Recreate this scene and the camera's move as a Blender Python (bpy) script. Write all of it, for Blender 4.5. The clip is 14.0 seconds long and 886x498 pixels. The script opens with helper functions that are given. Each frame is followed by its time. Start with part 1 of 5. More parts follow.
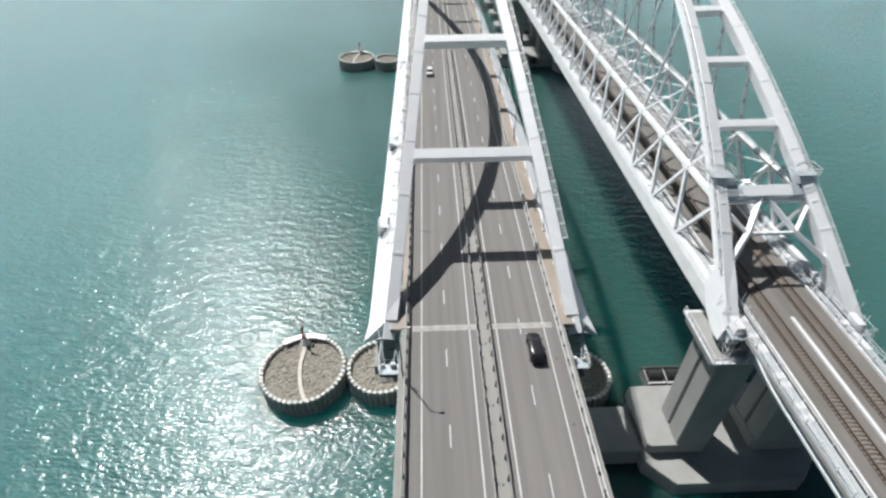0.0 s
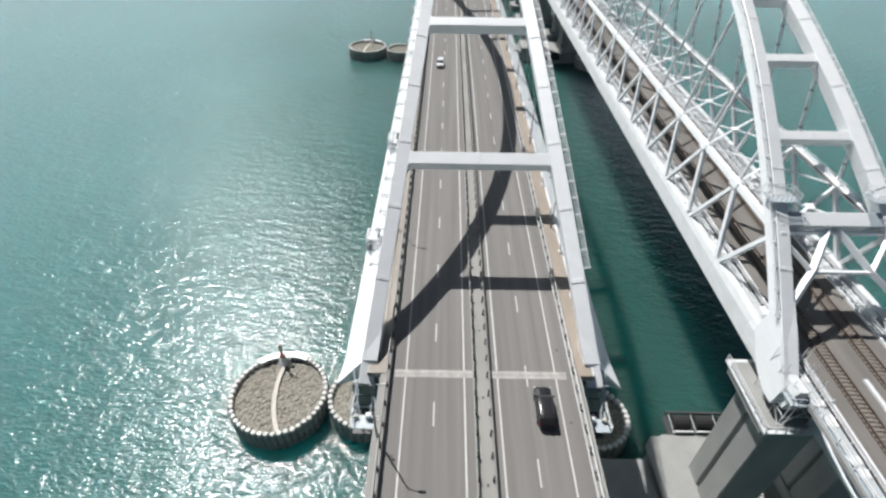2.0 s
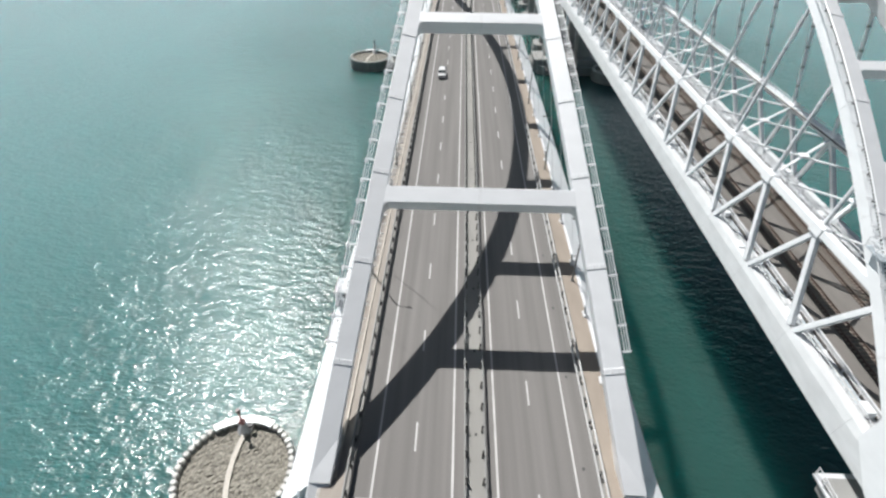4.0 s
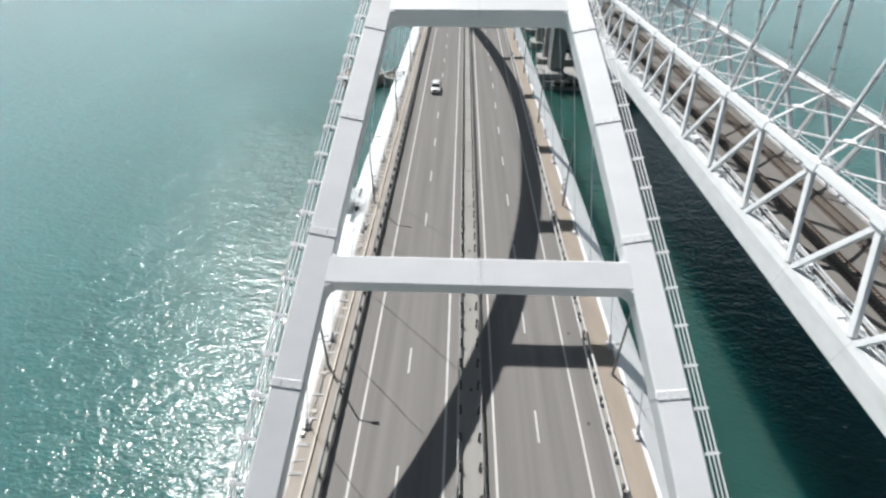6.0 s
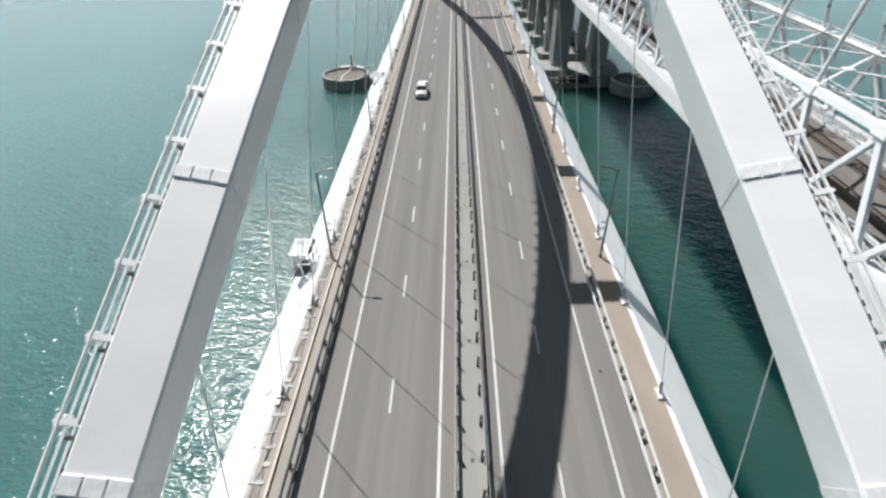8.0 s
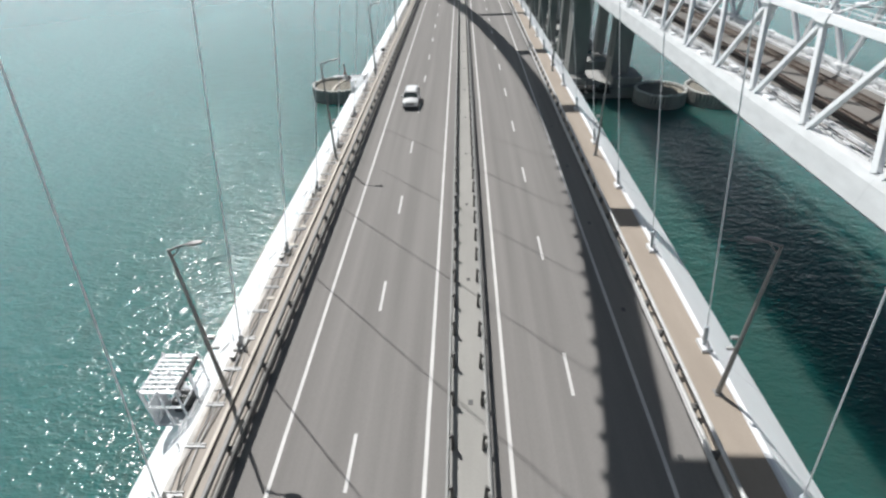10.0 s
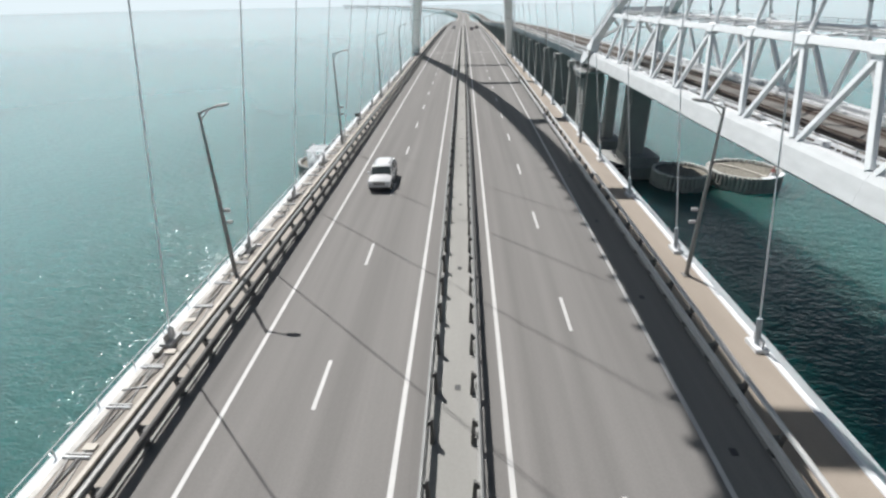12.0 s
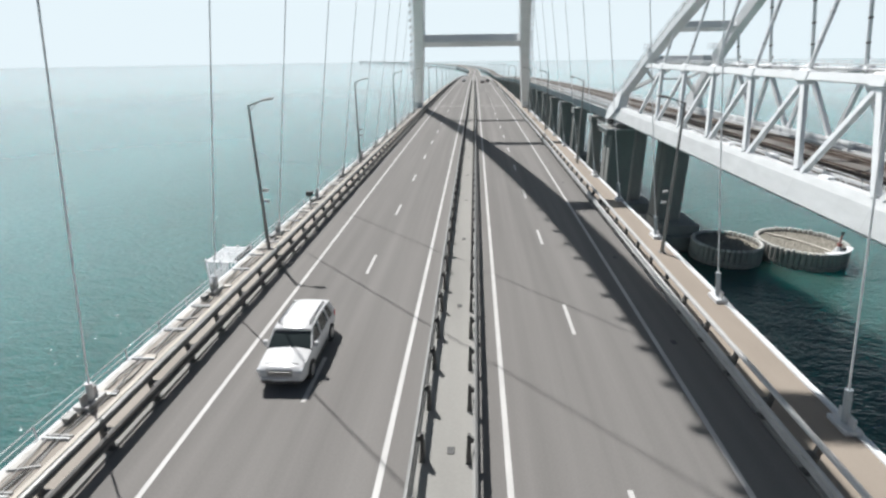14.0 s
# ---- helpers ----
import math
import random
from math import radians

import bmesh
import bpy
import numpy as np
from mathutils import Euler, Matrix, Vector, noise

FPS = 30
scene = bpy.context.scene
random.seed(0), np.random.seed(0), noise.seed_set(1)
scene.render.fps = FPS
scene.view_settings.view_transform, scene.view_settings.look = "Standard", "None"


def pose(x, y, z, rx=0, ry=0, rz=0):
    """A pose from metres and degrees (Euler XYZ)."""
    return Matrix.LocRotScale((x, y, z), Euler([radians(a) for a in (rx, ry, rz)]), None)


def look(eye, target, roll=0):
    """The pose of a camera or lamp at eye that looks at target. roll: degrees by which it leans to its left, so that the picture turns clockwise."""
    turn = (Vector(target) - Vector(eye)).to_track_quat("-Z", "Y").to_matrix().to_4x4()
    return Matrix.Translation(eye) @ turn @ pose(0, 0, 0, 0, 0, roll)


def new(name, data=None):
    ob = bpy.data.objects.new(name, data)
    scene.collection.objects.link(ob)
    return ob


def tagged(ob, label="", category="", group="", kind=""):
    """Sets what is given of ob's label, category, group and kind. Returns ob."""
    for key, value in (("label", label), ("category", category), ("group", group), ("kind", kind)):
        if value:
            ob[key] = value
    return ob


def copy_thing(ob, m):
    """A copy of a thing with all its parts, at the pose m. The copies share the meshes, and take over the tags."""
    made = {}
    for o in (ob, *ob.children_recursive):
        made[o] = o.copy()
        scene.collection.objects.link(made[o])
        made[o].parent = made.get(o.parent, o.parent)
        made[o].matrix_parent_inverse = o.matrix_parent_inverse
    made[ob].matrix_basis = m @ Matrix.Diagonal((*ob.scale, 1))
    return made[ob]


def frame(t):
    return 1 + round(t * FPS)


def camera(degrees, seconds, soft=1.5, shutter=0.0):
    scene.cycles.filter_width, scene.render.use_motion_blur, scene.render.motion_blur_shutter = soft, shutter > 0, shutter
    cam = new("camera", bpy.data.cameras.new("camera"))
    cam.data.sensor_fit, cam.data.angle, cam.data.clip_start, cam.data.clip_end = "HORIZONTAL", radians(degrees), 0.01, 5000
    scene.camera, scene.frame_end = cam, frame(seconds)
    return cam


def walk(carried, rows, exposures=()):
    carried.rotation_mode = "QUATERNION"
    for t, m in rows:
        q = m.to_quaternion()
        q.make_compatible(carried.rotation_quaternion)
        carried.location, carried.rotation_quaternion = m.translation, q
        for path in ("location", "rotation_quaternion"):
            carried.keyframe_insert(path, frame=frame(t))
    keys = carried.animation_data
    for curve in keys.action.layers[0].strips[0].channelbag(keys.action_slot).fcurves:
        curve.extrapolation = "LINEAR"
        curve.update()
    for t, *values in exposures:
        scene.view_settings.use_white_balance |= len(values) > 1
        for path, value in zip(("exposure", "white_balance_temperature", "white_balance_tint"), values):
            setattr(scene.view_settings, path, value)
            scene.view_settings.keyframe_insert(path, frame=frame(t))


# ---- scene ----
cam = camera(82.6, 14.0, soft=2.5)
PATH = [
    (0.0, -6.979, -50.745, 56.116, 50.952, 0.560, -1.857),
    (0.5, -6.398, -48.064, 54.791, 50.666, 0.162, -1.095),
    (1.0, -5.799, -44.650, 53.442, 50.557, -0.179, -0.356),
    (1.5, -5.211, -41.005, 51.946, 50.445, -0.425, 0.214),
    (2.0, -4.616, -37.422, 50.420, 50.413, -0.593, 0.718),
    (2.5, -3.989, -33.413, 48.817, 50.484, -0.666, 1.124),
    (3.0, -3.404, -29.102, 47.267, 50.659, -0.657, 1.453),
    (5.5, -1.519, -5.803, 37.874, 53.415, -0.296, 2.494),
    (6.0, -1.342, -1.040, 36.286, 53.572, -0.059, 2.062),
    (6.5, -1.195, 4.092, 34.757, 53.765, 0.202, 1.724),
    (7.0, -1.022, 9.079, 33.186, 53.818, 0.599, 1.534),
    (7.5, -0.741, 14.574, 31.610, 53.672, 0.980, 1.387),
    (8.0, -0.784, 19.838, 29.867, 53.450, 1.187, 1.099),
    (10.5, -0.018, 46.218, 19.553, 56.287, 1.608, 1.838),
    (11.0, 0.090, 51.340, 17.546, 58.844, 1.348, 1.924),
    (11.5, 0.188, 57.039, 15.804, 61.397, 1.040, 1.951),
    (12.0, 0.366, 62.395, 14.427, 63.487, 0.953, 2.105),
    (12.5, 0.533, 68.377, 13.344, 65.154, 0.862, 2.355),
    (13.0, 0.599, 73.912, 12.776, 66.312, 0.793, 2.530),
    (13.5, 0.731, 79.957, 12.451, 67.711, 0.668, 2.813),
    (14.0, 0.798, 85.779, 12.167, 68.964, 0.631, 3.399),
]
walk(cam, [(t, pose(*p)) for t, *p in PATH])

# ---- light ----
SUN_DIR = Vector((-0.395, 0.58, 1.0)).normalized()
world = bpy.data.worlds.new("world")
scene.world = world
world.use_nodes = True
wn = world.node_tree
sky = wn.nodes.new("ShaderNodeTexSky")
sky.sky_type = "NISHITA"
sky.sun_disc = False
sky.sun_elevation = math.asin(SUN_DIR.z)
sky.sun_rotation = math.atan2(SUN_DIR.x, SUN_DIR.y)
sky.air_density, sky.dust_density, sky.ozone_density = 1.0, 1.0, 2.0
wn.links.new(sky.outputs[0], wn.nodes["Background"].inputs[0])
wn.nodes["Background"].inputs[1].default_value = 0.026
sun_data = bpy.data.lights.new("sun", "SUN")
sun_data.energy = 5.1
sun_data.angle = radians(0.5)
sun_data.color = (1.0, 0.988, 0.972)
new("sun", sun_data).matrix_world = look(SUN_DIR * 100, (0, 0, 0))
scene.view_settings.exposure = 0.12
HAZE_LOW, HAZE_TOP, HAZE_SUNWARD, HAZE_GLOW = 200.0, 650.0, 3000.0, 0.9

# ---- materials ----
def material(name, color, rough=0.6, metal=0.0, var=0.12, scale=1.0, stretch=(1, 1, 1), fine=30.0, bump=0.0, tint=None, island=0.0, spec=0.5):
    """Painted or mineral surface: broad stains, fine grain and a little relief."""
    m = bpy.data.materials.new(name)
    m.use_nodes = True
    n, l = m.node_tree.nodes, m.node_tree.links
    b = n["Principled BSDF"]
    b.inputs["Roughness"].default_value, b.inputs["Metallic"].default_value = rough, metal
    b.inputs["Specular IOR Level"].default_value = spec
    co = n.new("ShaderNodeTexCoord")
    mp = n.new("ShaderNodeMapping")
    mp.inputs["Scale"].default_value = stretch
    l.new(co.outputs["Object"], mp.inputs["Vector"])
    big = n.new("ShaderNodeTexNoise")
    big.inputs["Scale"].default_value, big.inputs["Detail"].default_value = scale, 5
    l.new(mp.outputs[0], big.inputs["Vector"])
    small = n.new("ShaderNodeTexNoise")
    small.inputs["Scale"].default_value, small.inputs["Detail"].default_value = fine, 3
    l.new(co.outputs["Object"], small.inputs["Vector"])
    add = n.new("ShaderNodeMath")
    add.operation = "MULTIPLY_ADD"
    add.inputs[1].default_value = 0.35
    l.new(small.outputs[0], add.inputs[0])
    l.new(big.outputs[0], add.inputs[2])
    ramp = n.new("ShaderNodeValToRGB")
    ramp.color_ramp.elements[0].position, ramp.color_ramp.elements[1].position = 0.4, 0.95
    dark = tint or tuple(c * (1 - var) for c in color)
    lite = tuple(min(1.0, c * (1 + var)) for c in color)
    ramp.color_ramp.elements[0].color, ramp.color_ramp.elements[1].color = (*dark, 1), (*lite, 1)
    l.new(add.outputs[0], ramp.inputs[0])
    out = ramp.outputs[0]
    if island:
        info = n.new("ShaderNodeObjectInfo")
        hsv = n.new("ShaderNodeHueSaturation")
        rng = n.new("ShaderNodeMapRange")
        rng.inputs[3].default_value, rng.inputs[4].default_value = 1 - island, 1 + island
        l.new(info.outputs["Random"], rng.inputs[0])
        l.new(rng.outputs[0], hsv.inputs["Value"])
        l.new(out, hsv.inputs["Color"])
        out = hsv.outputs[0]
    l.new(out, b.inputs["Base Color"])
    if bump:
        bp = n.new("ShaderNodeBump")
        bp.inputs["Strength"].default_value, bp.inputs["Distance"].default_value = 0.6, bump
        l.new(small.outputs[0], bp.inputs["Height"])
        l.new(bp.outputs[0], b.inputs["Normal"])
    return m


def sea_material():
    m = bpy.data.materials.new("sea")
    m.use_nodes = True
    n, l = m.node_tree.nodes, m.node_tree.links
    b = n["Principled BSDF"]
    b.inputs["IOR"].default_value = 1.37
    b.subsurface_method = 'BURLEY'
    b.inputs["Subsurface Weight"].default_value = 1.0
    b.inputs["Subsurface Radius"].default_value = (3.5, 14.0, 15.0)
    b.inputs["Subsurface Scale"].default_value = 1.0
    co = n.new("ShaderNodeTexCoord")
    patch = n.new("ShaderNodeTexNoise")
    patch.inputs["Scale"].default_value, patch.inputs["Detail"].default_value = 0.006, 4
    l.new(co.outputs["Object"], patch.inputs["Vector"])
    ramp = n.new("ShaderNodeValToRGB")
    ramp.color_ramp.elements[0].position, ramp.color_ramp.elements[1].position = 0.3, 0.75
    ramp.color_ramp.elements[0].color, ramp.color_ramp.elements[1].color = (0.021, 0.071, 0.062, 1), (0.026, 0.084, 0.075, 1)
    l.new(patch.outputs[0], ramp.inputs[0])
    # sea haze painted into the base colour: dark by the bridges, milky further out
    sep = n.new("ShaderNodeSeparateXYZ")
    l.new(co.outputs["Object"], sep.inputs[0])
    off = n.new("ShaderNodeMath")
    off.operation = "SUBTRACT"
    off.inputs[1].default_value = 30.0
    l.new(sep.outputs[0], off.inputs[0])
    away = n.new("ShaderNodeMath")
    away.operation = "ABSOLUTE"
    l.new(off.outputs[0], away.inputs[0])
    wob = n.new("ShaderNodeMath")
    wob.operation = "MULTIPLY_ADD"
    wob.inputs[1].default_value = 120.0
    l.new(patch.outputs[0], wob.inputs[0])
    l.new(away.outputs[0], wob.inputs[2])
    far_haze = n.new("ShaderNodeMapRange")
    far_haze.inputs[1].default_value, far_haze.inputs[2].default_value = 65.0, 240.0
    l.new(wob.outputs[0], far_haze.inputs[0])
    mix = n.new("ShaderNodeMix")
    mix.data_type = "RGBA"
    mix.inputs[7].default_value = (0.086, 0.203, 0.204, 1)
    l.new(far_haze.outputs[0], mix.inputs[0])
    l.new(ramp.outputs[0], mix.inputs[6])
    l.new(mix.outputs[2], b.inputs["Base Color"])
    mp = n.new("ShaderNodeMapping")
    mp.inputs["Rotation"].default_value = (0, 0, radians(35))
    mp.inputs["Scale"].default_value = (0.7, 1.25, 1)
    l.new(co.outputs["Object"], mp.inputs["Vector"])
    total = None
    for s, amp, det in ((0.12, 0.26, 2), (0.38, 0.37, 2), (1.3, 0.21, 2), (2.8, 0.035, 1)):
        w = n.new("ShaderNodeTexNoise")
        w.inputs["Scale"].default_value, w.inputs["Detail"].default_value = s, det
        l.new(mp.outputs[0], w.inputs["Vector"])
        mul = n.new("ShaderNodeMath")
        mul.operation = "MULTIPLY_ADD"
        mul.inputs[1].default_value = amp
        l.new(w.outputs[0], mul.inputs[0])
        if total is None:
            mul.inputs[2].default_value = 0
        else:
            l.new(total, mul.inputs[2])
        total = mul.outputs[0]
    bp = n.new("ShaderNodeBump")
    bp.inputs["Strength"].default_value, bp.inputs["Distance"].default_value = 1.0, 1.0
    # calmer water far from the bridges
    far = n.new("ShaderNodeVectorMath")
    far.operation = "LENGTH"
    l.new(co.outputs["Object"], far.inputs[0])
    calm = n.new("ShaderNodeMapRange")
    calm.inputs[1].default_value, calm.inputs[2].default_value = 240.0, 1100.0
    calm.inputs[3].default_value, calm.inputs[4].default_value = 1.0, 0.05
    l.new(far.outputs["Value"], calm.inputs[0])
    gloss = n.new("ShaderNodeMapRange")
    gloss.inputs[1].default_value, gloss.inputs[2].default_value = 150.0, 900.0
    gloss.inputs[3].default_value, gloss.inputs[4].default_value = 0.145, 0.08
    l.new(far.outputs["Value"], gloss.inputs[0])
    l.new(gloss.outputs[0], b.inputs["Roughness"])
    l.new(calm.outputs[0], bp.inputs["Strength"])
    l.new(total, bp.inputs["Height"])
    l.new(bp.outputs[0], b.inputs["Normal"])
    return m


def glass_material():
    m = bpy.data.materials.new("car_glass")
    m.use_nodes = True
    b = m.node_tree.nodes["Principled BSDF"]
    b.inputs["Base Color"].default_value = (0.035, 0.045, 0.045, 1)
    b.inputs["Roughness"].default_value = 0.05
    return m


WHITE = material("white_paint", (0.825, 0.838, 0.846), 0.42, var=0.05, scale=0.35, stretch=(1, 1, 2.5), fine=9)
WHITE_OLD = material("weathered_white_paint", (0.66, 0.67, 0.68), 0.5, var=0.12, scale=0.6, fine=6)
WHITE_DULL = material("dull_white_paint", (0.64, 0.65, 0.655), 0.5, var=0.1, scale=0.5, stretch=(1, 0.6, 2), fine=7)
SEAM = material("weld_seam", (0.80, 0.81, 0.815), 0.55, var=0.14, scale=3, fine=12)
ASPHALT = material("asphalt", (0.190, 0.181, 0.172), 0.85, var=0.2, scale=0.55, stretch=(1.6, 0.035, 1), fine=14, bump=0.004, spec=0.3)
MEDIAN = material("median_concrete", (0.285, 0.278, 0.26), 0.85, var=0.14, scale=0.5, stretch=(1, 0.15, 1), fine=10, bump=0.004)
MARK = material("road_paint", (0.53, 0.52, 0.505), 0.6, var=0.14, scale=1.5, stretch=(1, 0.3, 1), fine=20)
TAN = material("tan_walkway", (0.315, 0.268, 0.222), 0.85, var=0.12, scale=0.7, stretch=(1, 0.25, 1), fine=12, bump=0.003)
TAN_WORN = material("worn_pale_walkway", (0.34, 0.305, 0.268), 0.85, var=0.16, scale=0.9, stretch=(1, 0.3, 1), fine=10, bump=0.003)
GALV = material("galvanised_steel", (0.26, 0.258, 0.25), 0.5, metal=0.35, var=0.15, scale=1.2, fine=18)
DARKGALV = material("dark_galvanised_steel", (0.115, 0.112, 0.107), 0.6, metal=0.2, var=0.2, scale=1.2, fine=18)
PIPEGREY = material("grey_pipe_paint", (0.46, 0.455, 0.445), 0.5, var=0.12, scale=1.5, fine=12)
DARKSTEEL = material("dark_steel", (0.075, 0.075, 0.075), 0.55, metal=0.3, var=0.25, scale=2, fine=18)
CABLE = material("cable_sheath", (0.86, 0.87, 0.88), 0.4, var=0.1, scale=2, fine=14)
CONCRETE = material("pier_concrete", (0.305, 0.304, 0.292), 0.85, var=0.16, scale=0.22, stretch=(1, 1, 0.5), fine=5, bump=0.01)
PILE = material("pile_concrete", (0.31, 0.305, 0.285), 0.8, var=0.2, scale=0.8, stretch=(1, 1, 0.3), fine=7, island=0.12)
PILECAP = material("pile_cap", (0.62, 0.61, 0.58), 0.75, var=0.12, scale=1.5, fine=9, island=0.1)
GRAVEL = material("gravel_fill", (0.255, 0.238, 0.2), 0.9, var=0.7, scale=2.6, fine=5, bump=0.12)
PALE = material("pale_concrete_path", (0.56, 0.52, 0.46), 0.8, var=0.1, scale=1.2, fine=8)
BALLAST = material("ballast_deck", (0.17, 0.158, 0.145), 0.85, var=0.2, scale=0.6, stretch=(1, 0.2, 1), fine=9, bump=0.02)
RUST = material("rusty_rail", (0.085, 0.06, 0.049), 0.6, metal=0.2, var=0.25, scale=1.5, fine=14)
GRIME = material("stained_edge_strip", (0.50, 0.48, 0.45), 0.7, var=0.4, scale=1.4, stretch=(1, 0.6, 1), fine=7)
JOINT = material("joint_concrete", (0.36, 0.35, 0.33), 0.8, var=0.3, scale=0.9, fine=6)
SLEEPER = material("sleeper_concrete", (0.22, 0.19, 0.16), 0.8, var=0.12, scale=1.5, fine=9)
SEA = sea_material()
GLASS = glass_material()
RED = material("red_paint", (0.30, 0.10, 0.09), 0.5, var=0.15, scale=2)
CARWHITE = material("white_car_paint", (0.7, 0.7, 0.7), 0.22, var=0.02, scale=1, fine=3)
CARDARK = material("black_car_paint", (0.022, 0.022, 0.025), 0.25, var=0.1, scale=1, fine=3)
CARGREY = material("grey_car_paint", (0.16, 0.16, 0.17), 0.3, var=0.1, scale=1, fine=3)
RUBBER = material("tyre_rubber", (0.02, 0.02, 0.02), 0.85, var=0.2, scale=5)
ALLOY = material("alloy_rim", (0.5, 0.5, 0.5), 0.35, metal=0.8, var=0.1, scale=6)
CLEAR = material("headlight_lens", (0.7, 0.72, 0.74), 0.12, var=0.05, scale=6)
TAILRED = material("tail_light_lens", (0.4, 0.02, 0.02), 0.2, var=0.1, scale=6)
GREYBLUE = material("grey_blue_paint", (0.42, 0.47, 0.50), 0.5, var=0.1, scale=0.8, fine=8)


# ---- builders ----
def soften(bm, limit=40):
    """Smooth shading with creases kept where the surface turns sharply."""
    for f in bm.faces:
        f.smooth = True
    for e in bm.edges:
        e.smooth = e.calc_face_angle(0) < radians(limit)


def ob_from(name, bm, mat, smooth=False):
    me = bpy.data.meshes.new(name)
    if smooth:
        soften(bm)
    bm.to_mesh(me)
    bm.free()
    for one in (mat if isinstance(mat, (list, tuple)) else (mat,)):
        me.materials.append(one)
    return new(name, me)


def thing(name, label, category, group="", kind="", base=(0, 0, 0)):
    e = new(name)
    e.location = base
    e.empty_display_size = 0.5
    return tagged(e, label, category, group, kind)


def hang(ob, parent):
    ob.parent = parent
    if parent.parent is None:
        ob.matrix_parent_inverse = Matrix.Translation(parent.location).inverted()
    return ob


def part(name, bm, mat, parent, label="", smooth=False):
    ob = hang(ob_from(name, bm, mat, smooth), parent)
    if label:
        tagged(ob, label)
    return ob


def piece(name, mesh, parent, m):
    """One more object on a shared mesh."""
    ob = hang(new(name, mesh), parent)
    ob.matrix_basis = m
    return ob


def mesh_of(name, bm, mat, smooth=False):
    me = bpy.data.meshes.new(name)
    if smooth:
        soften(bm)
    bm.to_mesh(me)
    bm.free()
    for one in (mat if isinstance(mat, (list, tuple)) else (mat,)):
        me.materials.append(one)
    return me


def add_box(bm, x0, x1, y0, y1, z0, z1, bevel=0.0, m=None):
    r = bmesh.ops.create_cube(bm, size=1)["verts"]
    for v in r:
        v.co = Vector(((x0 + x1) / 2 + v.co.x * (x1 - x0), (y0 + y1) / 2 + v.co.y * (y1 - y0), (z0 + z1) / 2 + v.co.z * (z1 - z0)))
    if bevel:
        es = list({e for v in r for e in v.link_edges})
        r = [v for f in bmesh.ops.bevel(bm, geom=es, offset=bevel, segments=1, affect="EDGES")["faces"] for v in f.verts]
    if m is not None:
        for v in set(r):
            v.co = m @ v.co
    return bm


def box(x0, x1, y0, y1, z0, z1, bevel=0.0):
    return add_box(bmesh.new(), x0, x1, y0, y1, z0, z1, bevel)


def prism_rings(bm, rings, close=True):
    """Skin a list of equal rings of points; cap the ends."""
    vs = [[bm.verts.new(p) for p in r] for r in rings]
    n = len(rings[0])
    for a, b in zip(vs, vs[1:]):
        for i in range(n if close else n - 1):
            j = (i + 1) % n
            bm.faces.new((a[i], a[j], b[j], b[i]))
    if close:
        bm.faces.new(list(reversed(vs[0])))
        bm.faces.new(vs[-1])
    bmesh.ops.recalc_face_normals(bm, faces=bm.faces[:])
    return bm


def section(w, h, c):
    """A box section with cut corners."""
    w, h = w / 2, h / 2
    return [(-w + c, -h), (w - c, -h), (w, -h + c), (w, h - c), (w - c, h), (-w + c, h), (-w, h - c), (-w, -h + c)]


def member(p, q, w, h, c=0.04, up=(0, 0, 1), bm=None):
    """A straight box beam from p to q; w across, h along up."""
    p, q = Vector(p), Vector(q)
    d = (q - p).normalized()
    s = d.cross(Vector(up))
    s = s.normalized() if s.length > 1e-4 else Vector((1, 0, 0))
    u = s.cross(d)
    return prism_rings(bm or bmesh.new(), [[e + s * a + u * b for a, b in section(w, h, c)] for e in (p, q)])


def tube(points, r, sides=8, bm=None, r2=None):
    """A round bar through the points."""
    pts = [Vector(p) for p in points]
    rings = []
    for i, p in enumerate(pts):
        d = (pts[min(i + 1, len(pts) - 1)] - pts[max(i - 1, 0)]).normalized()
        s = d.cross(Vector((0, 0, 1)))
        s = s.normalized() if s.length > 1e-3 else Vector((1, 0, 0))
        u = s.cross(d)
        rr = r if r2 is None else r + (r2 - r) * i / (len(pts) - 1)
        rings.append([p + (s * math.cos(a) + u * math.sin(a)) * rr for a in (2 * math.pi * k / sides for k in range(sides))])
    return prism_rings(bm or bmesh.new(), rings)


def arc_y(y0, y1, step):
    n = max(1, round((y1 - y0) / step))
    return [y0 + (y1 - y0) * i / n for i in range(n + 1)]


def grade(y):
    """Height of the carriageway: a crest over the channel, then a long fall to a low level viaduct."""
    d = abs(y - 96.4)
    if d < 700:
        return -0.3e-4 * d * d
    e = min(d - 700, 700)
    return -14.7 - 0.042 * e + 0.042 * e * e / 1400


def bend(y):
    """Sideways run of the far viaduct."""
    return -max(0.0, y - 1500) ** 2 / 9400


def ribbon(ys, prof, drop=0.0):
    """Sweep a closed cross profile (x, z) along the grade."""
    return prism_rings(bmesh.new(), [[(x + bend(y), y, z + grade(y) + drop) for x, z in prof] for y in ys])


WATER = -38.0


